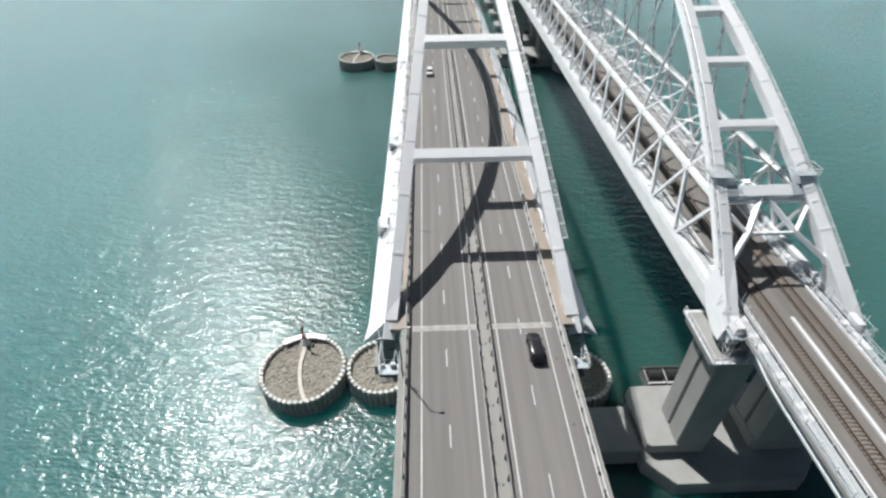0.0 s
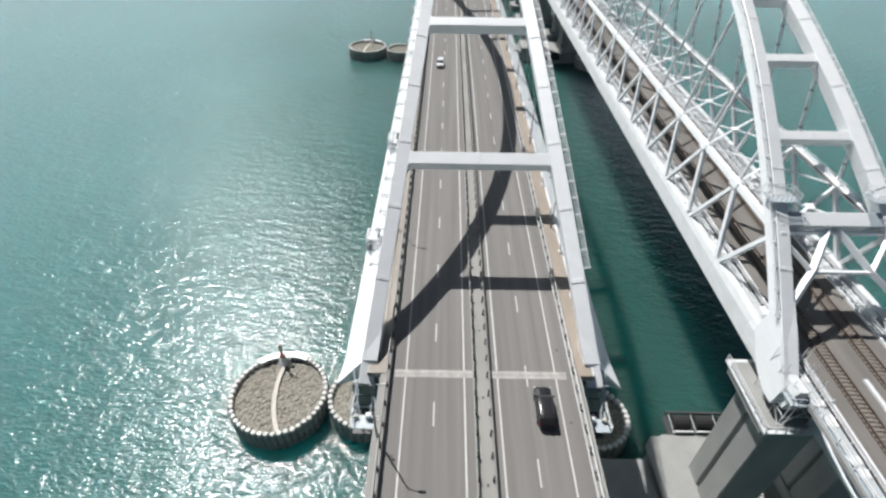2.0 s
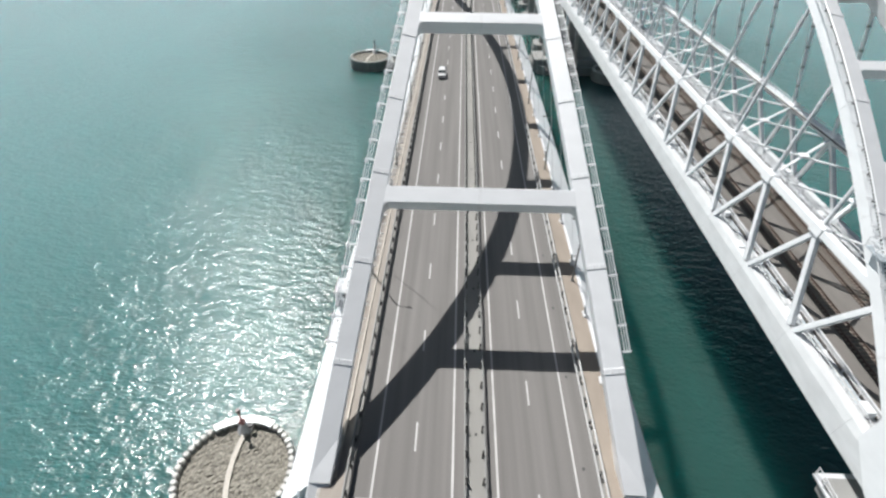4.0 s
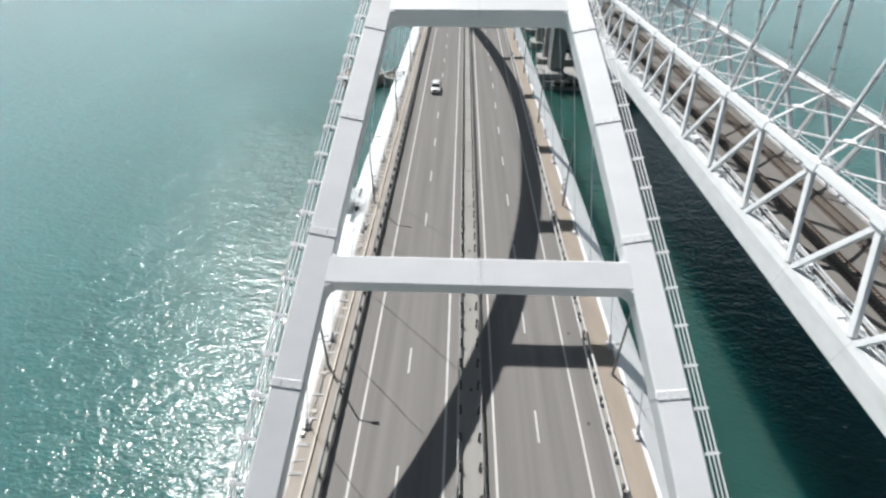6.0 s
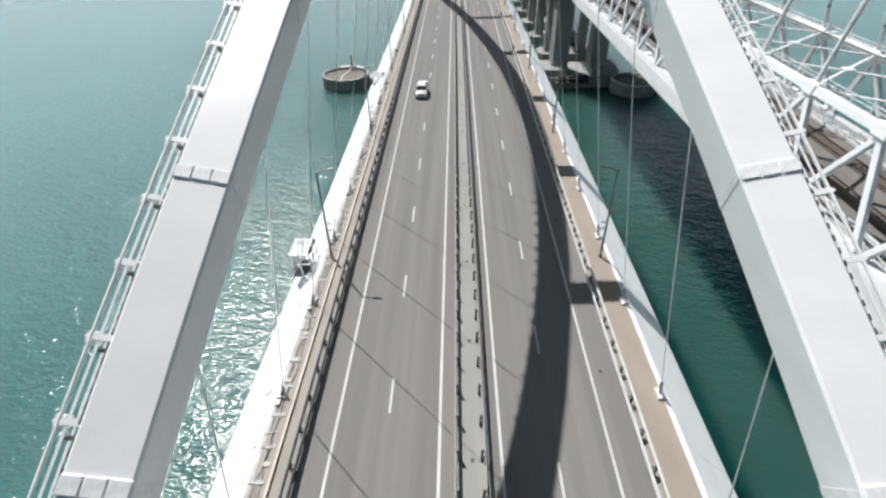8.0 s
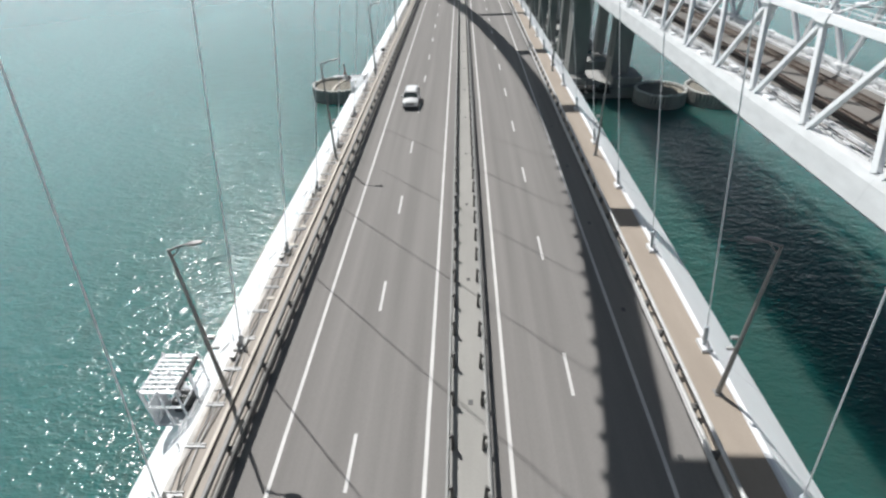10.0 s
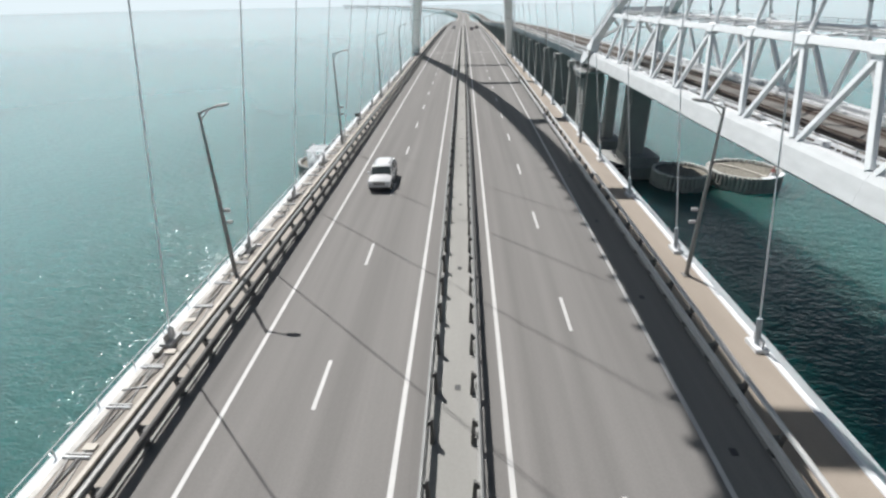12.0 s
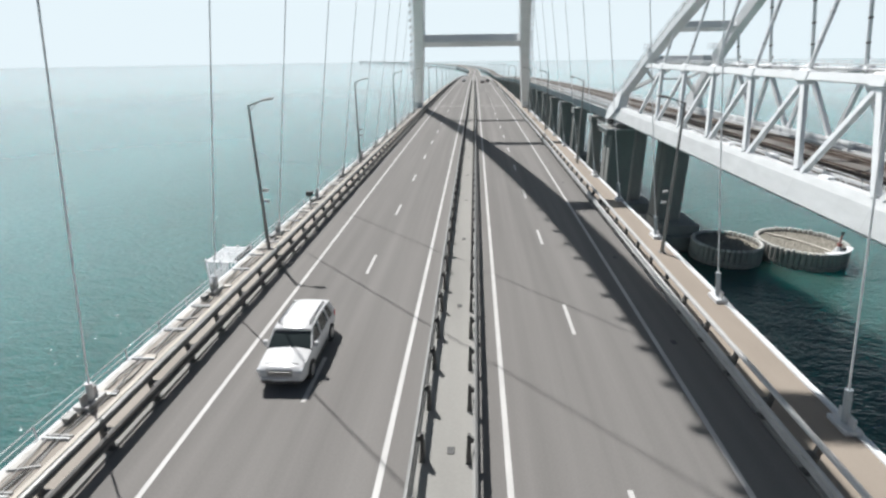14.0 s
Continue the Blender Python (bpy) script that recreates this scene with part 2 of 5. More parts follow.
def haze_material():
    """Glowing shell that stands in for bright sea haze and thins out upwards."""
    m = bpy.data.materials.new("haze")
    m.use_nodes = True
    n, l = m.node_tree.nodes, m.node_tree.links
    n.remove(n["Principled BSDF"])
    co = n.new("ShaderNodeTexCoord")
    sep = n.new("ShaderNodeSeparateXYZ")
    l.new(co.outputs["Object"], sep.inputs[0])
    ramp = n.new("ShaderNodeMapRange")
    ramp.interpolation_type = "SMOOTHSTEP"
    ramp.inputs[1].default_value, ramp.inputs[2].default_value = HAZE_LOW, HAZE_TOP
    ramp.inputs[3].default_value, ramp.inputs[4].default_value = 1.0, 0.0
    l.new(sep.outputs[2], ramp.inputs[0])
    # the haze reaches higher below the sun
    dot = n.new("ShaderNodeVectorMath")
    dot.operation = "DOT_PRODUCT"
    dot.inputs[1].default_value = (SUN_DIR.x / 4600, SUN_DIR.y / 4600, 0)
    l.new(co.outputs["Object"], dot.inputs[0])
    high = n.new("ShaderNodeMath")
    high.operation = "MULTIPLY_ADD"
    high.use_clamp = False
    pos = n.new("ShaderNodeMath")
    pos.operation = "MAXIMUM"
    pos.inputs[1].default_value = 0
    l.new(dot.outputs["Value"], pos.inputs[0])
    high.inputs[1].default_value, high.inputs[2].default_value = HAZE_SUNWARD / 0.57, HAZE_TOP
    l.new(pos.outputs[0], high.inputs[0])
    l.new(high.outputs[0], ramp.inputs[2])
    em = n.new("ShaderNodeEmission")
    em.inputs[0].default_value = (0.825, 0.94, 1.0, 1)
    # added glow towards the sun, to brighten the reflections on the sea
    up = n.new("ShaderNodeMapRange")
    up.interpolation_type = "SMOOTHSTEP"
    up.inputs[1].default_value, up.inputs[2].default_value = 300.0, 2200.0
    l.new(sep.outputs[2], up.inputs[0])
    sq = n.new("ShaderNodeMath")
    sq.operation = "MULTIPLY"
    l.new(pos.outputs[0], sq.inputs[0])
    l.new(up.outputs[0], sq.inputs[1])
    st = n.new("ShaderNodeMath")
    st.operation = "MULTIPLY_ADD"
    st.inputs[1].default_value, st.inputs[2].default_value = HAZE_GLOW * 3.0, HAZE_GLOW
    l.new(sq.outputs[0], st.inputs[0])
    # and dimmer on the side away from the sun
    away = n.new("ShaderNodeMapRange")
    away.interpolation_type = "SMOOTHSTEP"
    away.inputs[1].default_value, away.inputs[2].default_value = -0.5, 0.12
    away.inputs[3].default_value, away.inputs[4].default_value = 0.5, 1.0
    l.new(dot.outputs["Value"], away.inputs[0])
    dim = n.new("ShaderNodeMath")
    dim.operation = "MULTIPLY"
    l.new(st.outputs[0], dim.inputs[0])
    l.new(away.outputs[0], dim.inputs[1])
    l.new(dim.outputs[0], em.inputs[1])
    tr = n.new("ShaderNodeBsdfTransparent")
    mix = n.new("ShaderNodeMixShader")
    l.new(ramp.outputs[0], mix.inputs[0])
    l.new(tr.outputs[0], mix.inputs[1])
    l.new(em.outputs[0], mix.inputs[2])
    l.new(mix.outputs[0], n["Material Output"].inputs[0])
    return m
Y_START, Y_END = -140.0, 4600.0
YS = arc_y(Y_START, 0, 20) + arc_y(0, 224, 8)[1:] + arc_y(224, 1500, 24)[1:] + arc_y(1500, Y_END, 62)[1:]

# ---- sea and carriageway ----
def build_sea():
    bm = bmesh.new()
    vs = [bm.verts.new(p) for p in ((-4950, -2500, WATER), (4950, -2500, WATER), (4950, 4990, WATER), (-4950, 4990, WATER))]
    bm.faces.new(vs)
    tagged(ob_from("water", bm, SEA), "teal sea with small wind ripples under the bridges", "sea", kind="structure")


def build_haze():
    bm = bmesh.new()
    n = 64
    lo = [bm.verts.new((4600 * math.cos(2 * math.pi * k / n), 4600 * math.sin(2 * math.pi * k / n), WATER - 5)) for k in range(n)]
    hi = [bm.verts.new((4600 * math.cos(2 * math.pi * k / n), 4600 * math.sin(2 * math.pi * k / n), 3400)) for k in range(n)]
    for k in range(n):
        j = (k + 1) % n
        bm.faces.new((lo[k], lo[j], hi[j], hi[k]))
    tagged(ob_from("backdrop", bm, haze_material()), "glowing shell for the bright hazy sky low over the sea", "sky", kind="structure")


LINE_IN, LINE_OUT, LANE = 2.0, 9.05, 5.54


def build_road():
    road = ob_from("road", ribbon(YS, [(-11.0, -0.5), (11.0, -0.5), (11.0, 0.0), (-11.0, 0.0)]), ASPHALT)
    tagged(road, "grey worn asphalt of a four lane bridge", "road", kind="structure")
    for x in (-LINE_OUT, -LINE_IN, LINE_IN, LINE_OUT):
        w = 0.1 if abs(x) < 3 else 0.09
        part("edge_line", ribbon(YS, [(x - w, 0.001), (x + w, 0.001), (x + w, 0.012), (x - w, 0.012)]), MARK, road)
    dash = mesh_of("dash", box(-0.085, 0.085, 0, 3, 0.002, 0.012), MARK)
    for side, phase in ((1, -25.48), (-1, -18.88)):
        for k in range(-9, 56):
            y = 12 * k + phase
            piece("dash", dash, road, pose(side * LANE, y, grade(y), math.degrees(math.atan2(grade(y + 3) - grade(y), 3))))
    for y in (0.1, 224.0):
        j = part("expansion_joint", ribbon([y - 0.55, y + 0.55], [(-10.4, 0.003), (10.4, 0.003), (10.4, 0.016), (-10.4, 0.016)]), JOINT, road, "pale concrete strip at the deck joint")
        part("steel_gap", ribbon([y - 0.04, y + 0.04], [(-10.4, 0.017), (10.4, 0.017), (10.4, 0.022), (-10.4, 0.022)]), GALV, j)
    # iron drain covers along the gutters
    cover = mesh_of("drain_cover", box(-0.12, 0.12, -0.16, 0.16, 0.003, 0.02, 0.01), DARKSTEEL)
    for k in range(-6, 40):
        y = 10.2 * k + 4
        piece("drain_cover", cover, road, pose(9.85, y, grade(y)))
        piece("drain_cover", cover, road, pose(0.15, y + 3, grade(y + 3) + 0.08))
    tagged(ob_from("median_strip", ribbon(YS, [(-1.0, -0.1), (1.0, -0.1), (0.96, 0.075), (-0.96, 0.075)]), MEDIAN), "pale concrete strip between the carriageways", "median", kind="structure")
    for s in (-1, 1):
        ys = [y for y in YS if y >= 0]
        prof = [(s * 11.42, -0.6), (s * 13.75, -0.6), (s * 13.75, 0.15), (s * 11.46, 0.2), (s * 11.42, 0.14)]
        pave = tagged(ob_from("pavement", ribbon(ys, prof), TAN if s > 0 else TAN_WORN), "tan coated service walkway along the deck edge", "walkway", kind="structure")
        part("kerb", ribbon(ys, [(s * 11.01, -0.55), (s * 11.41, -0.55), (s * 11.41, 0.11), (s * 11.04, 0.08)]), MEDIAN, pave, "grey concrete kerb under the guard rail")
        if s < 0:
            part("edge_strip", ribbon(ys, [(-13.5, 0.12), (-13.74, 0.12), (-13.74, 0.175), (-13.5, 0.175)]), GRIME, pave, "stained pale steel edge strip")
            bar = mesh_of("cross_bar", box(-0.5, 0.5, -0.035, 0.035, 0.1, 0.26), WHITE_OLD)
            dark = mesh_of("cross_bar", box(-0.48, 0.48, -0.03, 0.03, 0.1, 0.24), PIPEGREY)
            for k in range(88):
                y = 7 + 2.41 * k
                piece("cross_bar", bar, pave, pose(-13.2, y, grade(y)))
                piece("cross_bar", dark, pave, pose(-13.2, y + 0.16, grade(y)))
                if k % 4 == 1:
                    piece("cross_bar", dark, pave, pose(-13.2, y + 1.1, grade(y), 0, 0, 14))
        else:
            part("edge_strip", ribbon(ys, [(13.62, 0.12), (13.76, 0.12), (13.76, 0.2), (13.62, 0.2)]), WHITE_OLD, pave)
        ys = [y for y in YS if y <= 0]
        prof = [(s * 11.02, -0.6), (s * 12.1, -0.6), (s * 12.1, 0.12), (s * 11.04, 0.08)]
        tagged(ob_from("pavement", ribbon(ys, prof), MEDIAN), "narrow concrete walkway along the approach deck edge", "walkway", kind="structure")


FAIRING = [(13.78, -3.7), (16.8, -3.7), (17.5, -3.15), (17.35, -2.95), (14.05, 0.06), (13.95, 0.13), (13.78, 0.13)]


def build_deck():
    deck = thing("bridge_deck", "white steel box deck with sloping edge fairings hung below the arch", "bridge deck")
    part("box_girder", ribbon(arc_y(2.2, 221.8, 8), [(-13.7, -3.5), (13.7, -3.5), (13.7, -0.65), (-13.7, -0.65)]), WHITE, deck)
    for s in (-1, 1):
        for a, b in zip(arc_y(4.6, 219.4, 11.3), arc_y(4.6, 219.4, 11.3)[1:]):
            rings = []
            for y in arc_y(a + 0.02, b - 0.02, 3.8):
                z = grade(y)
                rings.append([(s * x, y, z + h) for x, h in FAIRING])
            part("edge_fairing", prism_rings(bmesh.new(), rings), WHITE, deck, "white sloping steel edge plate")
        # slanting ends that flare out to a point
        for y, dy in ((4.58, -1), (219.42, 1)):
            cut = [(13.78, -3.7, 2.2), (16.9, -3.7, 3.3), (17.95, -3.2, 4.0), (17.8, -3.0, 3.9), (14.3, 0.05, 2.6), (14.0, 0.14, 2.4), (13.78, 0.14, 2.2)]
            rings = [[(s * x, y, grade(y) + h) for x, h in FAIRING], [(s * x, y + dy * d, grade(y) + h) for x, h, d in cut]]
            part("edge_fairing", prism_rings(bmesh.new(), rings), WHITE, deck, "white flared end plate")
    vent = mesh_of("vent", box(-0.085, 0.085, -0.2, 0.2, 0, 0.03, 0.02), DARKSTEEL)
    for n in range(-8, 6):
        y = 110.1 + 9.64 * n
        for i in range(3):
            t = 0.16 + 0.085 * i
            x, z = 14.1 + 3.0 * t, 0.08 - 3.03 * t
            piece("vent", vent, deck, pose(-x, y + 0.55, z + grade(y) + 0.005, 0, -44, 0))
    for y0, y1 in ((Y_START, -1.3), (225.3, Y_END)):
        ys = [y for y in YS if y0 < y < y1]
        ys = [y0] + ys + [y1]
        ap = thing("approach_girder", "grey steel approach girder under the road", "bridge girder", "approach girders")
        part("web", ribbon(ys, [(-5.5, -4.2), (5.5, -4.2), (7.2, -0.6), (-7.2, -0.6)]), GREYBLUE, ap)
        part("slab", ribbon(ys, [(-12.3, -0.75), (12.3, -0.75), (12.3, -0.55), (-12.3, -0.55)]), CONCRETE, ap)


def wbeam(x, s, z):
    """Closed profile of a wave shaped guard rail plate; s points to the traffic."""
    out = [(0, 0.21), (0.07, 0.17), (0.07, 0.07), (0.0, 0.03), (0.0, -0.03), (0.07, -0.07), (0.07, -0.17), (0, -0.21)]
    front = [(x + s * a, z + b) for a, b in out]
    back = [(x + s * (a - 0.025), z + b) for a, b in reversed(out)]
    return front + back


def build_barriers():
    yb = [y for y in YS if y <= 1000]
    bm = member((-0.1, 0, -0.02), (0.07, 0, 1.0), 0.2, 0.13, 0.01, (0, 1, 0))
    add_box(bm, -0.24, 0.06, -0.17, 0.17, -0.005, 0.035)
    add_box(bm, -0.3, 0.0, -0.15, 0.15, 0.34, 0.72)
    posts = {1: mesh_of("post", bm.copy(), DARKGALV), -1: mesh_of("post", bm, DARKGALV)}
    bm = prism_rings(bmesh.new(), [[(-0.09, -0.17, 0), (0.09, -0.17, 0), (0.09, 0.17, 0), (-0.09, 0.17, 0)], [(-0.05, -0.06, 1.05), (0.05, -0.06, 1.05), (0.05, 0.06, 1.05), (-0.05, 0.06, 1.05)]])
    add_box(bm, -0.15, 0.02, -0.05, 0.05, 0.74, 0.94)
    low = mesh_of("post", bm, DARKGALV)
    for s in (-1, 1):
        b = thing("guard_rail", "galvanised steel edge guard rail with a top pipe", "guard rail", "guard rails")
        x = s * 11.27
        # light and shade put into the colours: left rail darker, right rail paler
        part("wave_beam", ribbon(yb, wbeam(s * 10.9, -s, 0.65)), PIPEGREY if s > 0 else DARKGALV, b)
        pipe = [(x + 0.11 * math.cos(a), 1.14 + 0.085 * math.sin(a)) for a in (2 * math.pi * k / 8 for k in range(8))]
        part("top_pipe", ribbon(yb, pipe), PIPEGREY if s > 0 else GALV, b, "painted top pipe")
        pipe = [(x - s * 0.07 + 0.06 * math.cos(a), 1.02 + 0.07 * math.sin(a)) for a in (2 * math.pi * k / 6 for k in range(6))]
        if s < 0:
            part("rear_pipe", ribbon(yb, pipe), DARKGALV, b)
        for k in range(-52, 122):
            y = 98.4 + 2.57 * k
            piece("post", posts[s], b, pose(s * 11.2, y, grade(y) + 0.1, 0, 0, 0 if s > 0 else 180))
        m = thing("median_rail", "galvanised steel guard rail along the median strip", "guard rail", "guard rails")
        x = s * 0.74
        part("wave_beam", ribbon(yb, wbeam(x + s * 0.2, s, 0.9)), GALV, m)
        part("lower_beam", ribbon(yb, [(x + s * 0.12, 0.44), (x + s * 0.17, 0.44), (x + s * 0.17, 0.54), (x + s * 0.12, 0.54)]), GALV, m)
        for k in range(-94, 122):
            y = 98.4 + 2.53 * k
            if y < -135:
                continue
            piece("post", low, m, pose(x, y, grade(y) + 0.075, 0, 0, 180 if s > 0 else 0))


# ---- arches ----
class Arch:
    """One leaning rib line: a parabola in a plane that leans inwards."""

    def __init__(self, axis, half, lean, y0, y1, rise, base, ref):
        self.axis, self.half, self.lean, self.y0, self.y1, self.rise, self.base, self.ref = axis, half, lean, y0, y1, rise, base, ref

    def z(self, y):
        u = (y - self.y0) / (self.y1 - self.y0)
        return self.base + 4 * self.rise * u * (1 - u)

    def at(self, y, z, s):
        return Vector((self.axis + s * (self.half - self.lean * (z - self.ref)), y, z))

    def rib(self, y, s):
        return self.at(y, self.z(y), s)

    def axes(self, y, s):
        t = (self.rib(y + 0.5, s) - self.rib(y - 0.5, s)).normalized()
        up = Vector((-s * self.lean, 0, 1)).normalized()
        b = Vector((0, 1, 0)).cross(up).normalized()
        n = b.cross(t)
        return t, b, (n if n.z > 0 else -n)

    def steps(self, y0, y1, start, step):
        """Places from y0 to y1 that lie step metres apart along the rib, one of them at start."""
        out = [start]
        for way in (-1, 1):
            y = start
            while True:
                t = self.axes(y, 1)[0]
                y += way * step * abs(t.y)
                if not y0 < y < y1:
                    break
                out.append(y)
        return sorted(out)

    def ring(self, y, s, w, h, c=0.08, dx=0.0, dn=0.0):
        p = self.rib(y, s)
        t, b, n = self.axes(y, s)
        return [p + b * (a + dx * s) + n * (d + dn) for a, d in section(w, h, c)]


def build_arch(a, thing_ob, w, h, cuts, spots, beams, bw, bh, hand, deep=0.0):
    """Ribs in welded segments, cross beams with rounded corner plates, hand rails on the outer edges."""
    cuts = [a.y0] + cuts + [a.y1]
    low = h / 2 - (0.6 if deep else 0.25)
    # padded wraps over each weld: three cushions side by side
    pad = mesh_of("weld_pad", add_box(bmesh.new(), -w / 6 + 0.02, w / 6 - 0.02, -0.27, 0.27, -0.03, 0.07, 0.035), SEAM)
    # cross plate with a pointed tip that carries the walkway strips
    plate = [(-hand, -0.1), (0.03, -0.1), (0.16, -0.03), (0.16, 0.03), (0.03, 0.12), (-0.05, 0.1), (-hand, 0.1)]
    bm = prism_rings(bmesh.new(), [[(x, y, z) for x, y in plate] for z in (-0.04, 0.03)])
    rail_post = mesh_of("rail_post", bm, WHITE)
    bm = add_box(bmesh.new(), -0.09, 0.09, -0.07, 0.07, 0.06, 0.2, 0.03)
    add_box(bm, -0.04, 0.04, -0.04, 0.04, -0.05, 0.08)
    flood = mesh_of("floodlight", bm, DARKSTEEL)
    # boxes added below the plate tips to give the rib's shadow its teeth
    bm = add_box(bmesh.new(), -0.1, 0.24, -0.2, 0.2, -0.6, -0.15, 0.05)
    add_box(bm, -0.02, 0.1, -0.06, 0.06, -0.2, -0.03, 0.01)
    lamp_case = mesh_of("lamp_case", bm, WHITE_OLD)
    for s in (-1, 1):
        for i, (p, q) in enumerate(zip(cuts, cuts[1:])):
            part("rib_segment", prism_rings(bmesh.new(), [a.ring(y, s, w, h + deep, dn=-deep / 2) for y in arc_y(p, q, 2.6)]), WHITE, thing_ob)
            if i:
                part("weld_collar", prism_rings(bmesh.new(), [a.ring(y, s, w + 0.04, h + deep + 0.04, dn=-deep / 2) for y in (p - 0.12, p + 0.12)]), SEAM, thing_ob, "pale grey welding collar")
                t, b, n = a.axes(p, s)
                for k in (-1, 0, 1):
                    m = Matrix((b, t, n)).transposed().to_4x4()
                    m.translation = a.rib(p, s) + b * (k * w / 3) + n * (h / 2)
                    piece("weld_pad", pad, thing_ob, m)
        ys = spots
        for e in ((0.44, 0.72) if deep else (0.34, 0.68)):
            strip = []
            for y in arc_y(ys[0], ys[-1], 5.2):
                t, b, n = a.axes(y, s)
                c = a.rib(y, s) + b * s * (w / 2 + hand * e) + n * low
                strip.append([c + b * p + n * q for p, q in ((-0.035, -0.02), (0.035, -0.02), (0.035, 0.02), (-0.035, 0.02))])
            part("walkway_strip", prism_rings(bmesh.new(), strip), WHITE, thing_ob)
        for e, d, r in ((hand, 0.0, 0.06),):
            pts = []
            for y in ys:
                t, b, n = a.axes(y, s)
                pts.append(a.rib(y, s) + b * s * (w / 2 + e) + n * (low + d))
            part("hand_rail", tube(pts, r, 5), WHITE, thing_ob)
        # bolt heads along the outer top edge
        verts, faces = [], []
        y = ys[0]
        while y < ys[-1]:
            t, b, n = a.axes(y, s)
            c = a.rib(y, s) + b * s * (w / 2 + 0.005) + n * (h / 2 - 0.16)
            k = len(verts)
            for e in (0.0, 0.07):
                verts += [c + b * s * e + t * p + n * q for p, q in ((-0.09, -0.07), (0.09, -0.07), (0.09, 0.07), (-0.09, 0.07))]
            faces += [(k, k + 1, k + 5, k + 4), (k + 1, k + 2, k + 6, k + 5), (k + 2, k + 3, k + 7, k + 6), (k + 3, k, k + 4, k + 7), (k + 4, k + 5, k + 6, k + 7)]
            y += 0.42 * t.y
        me = bpy.data.meshes.new("bolt_row")
        me.from_pydata(verts, [], faces)
        me.materials.append(DARKSTEEL)
        tagged(hang(new("bolt_row", me), thing_ob), "row of dark bolt heads along the rib edge", kind="stuff")
        for i, y in enumerate(ys):
            t, b, n = a.axes(y, s)
            m = Matrix((b * s, t, n)).transposed().to_4x4() if s > 0 else Matrix((b * s, -t, n)).transposed().to_4x4()
            m.translation = a.rib(y, s) + b * s * (w / 2 + hand) + n * low
            piece("rail_post", rail_post, thing_ob, m)
            if deep and s < 0:
                piece("lamp_case", lamp_case, thing_ob, m)
            if s > 0:
                continue
            m = m.copy()
            m.translation = a.rib(y - 0.35, s) + b * s * (w / 2 + hand * 0.4) + n * (low + 0.05)
            piece("floodlight", flood, thing_ob, m)
    for y in beams:
        t, b, n = a.axes(y, 1)
        tm = Vector((0, t.y, t.z)).normalized()
        up = Vector((1, 0, 0)).cross(tm)
        p, q = a.rib(y, -1) + Vector((w * 0.42, 0, 0)), a.rib(y, 1) - Vector((w * 0.42, 0, 0))
        beam = part("cross_beam", member(p, q, bw, bh, 0.06, up), WHITE, thing_ob)
        part("weld_collar", member((a.axis - 0.18, y, p.z), (a.axis + 0.18, y, p.z), bw + 0.06, bh + 0.06, 0.06, up), SEAM, beam)
        # rounded corner plates in the plane of the ribs
        for s, e in ((-1, p), (1, q)):
            lean = Vector((-s * a.lean, 0, 1)).normalized()
            for dirn in (-1, 1):
                r = min(0.7, w * 0.4)
                inner = e + Vector((-s * 0.5 * w * 0.16, 0, 0))
                along = (a.rib(y + dirn, s) - a.rib(y, s)).normalized()
                org = inner + along * (bw / 2 - 0.02)
                side = Vector((-s, 0, 0))
                pts = [org - side * 0.3, org + side * r]
                for k in range(1, 6):
                    an = math.pi / 2 * k / 6
                    pts.append(org + side * (r - r * math.sin(an)) + along * (r - r * math.cos(an)))
                pts += [org + along * r, org + along * r - side * 0.3]
                nn = side.cross(along).normalized()
                hh = bh * 0.47
                part("corner_plate", prism_rings(bmesh.new(), [[v + nn * hh for v in pts], [v - nn * hh for v in pts]]), WHITE, beam)


ROAD = Arch(0.06, 13.72, 0.193, 0.0, 224.0, 43.6, -2.3, 0.0)
RAIL = Arch(47.7, 9.7, 0.185, 0.5, 229.0, 45.0, -2.6, -2.0)
NODES = [114.8 + 12.24 * k for k in range(-8, 9)]
CHORD_Z = 9.4


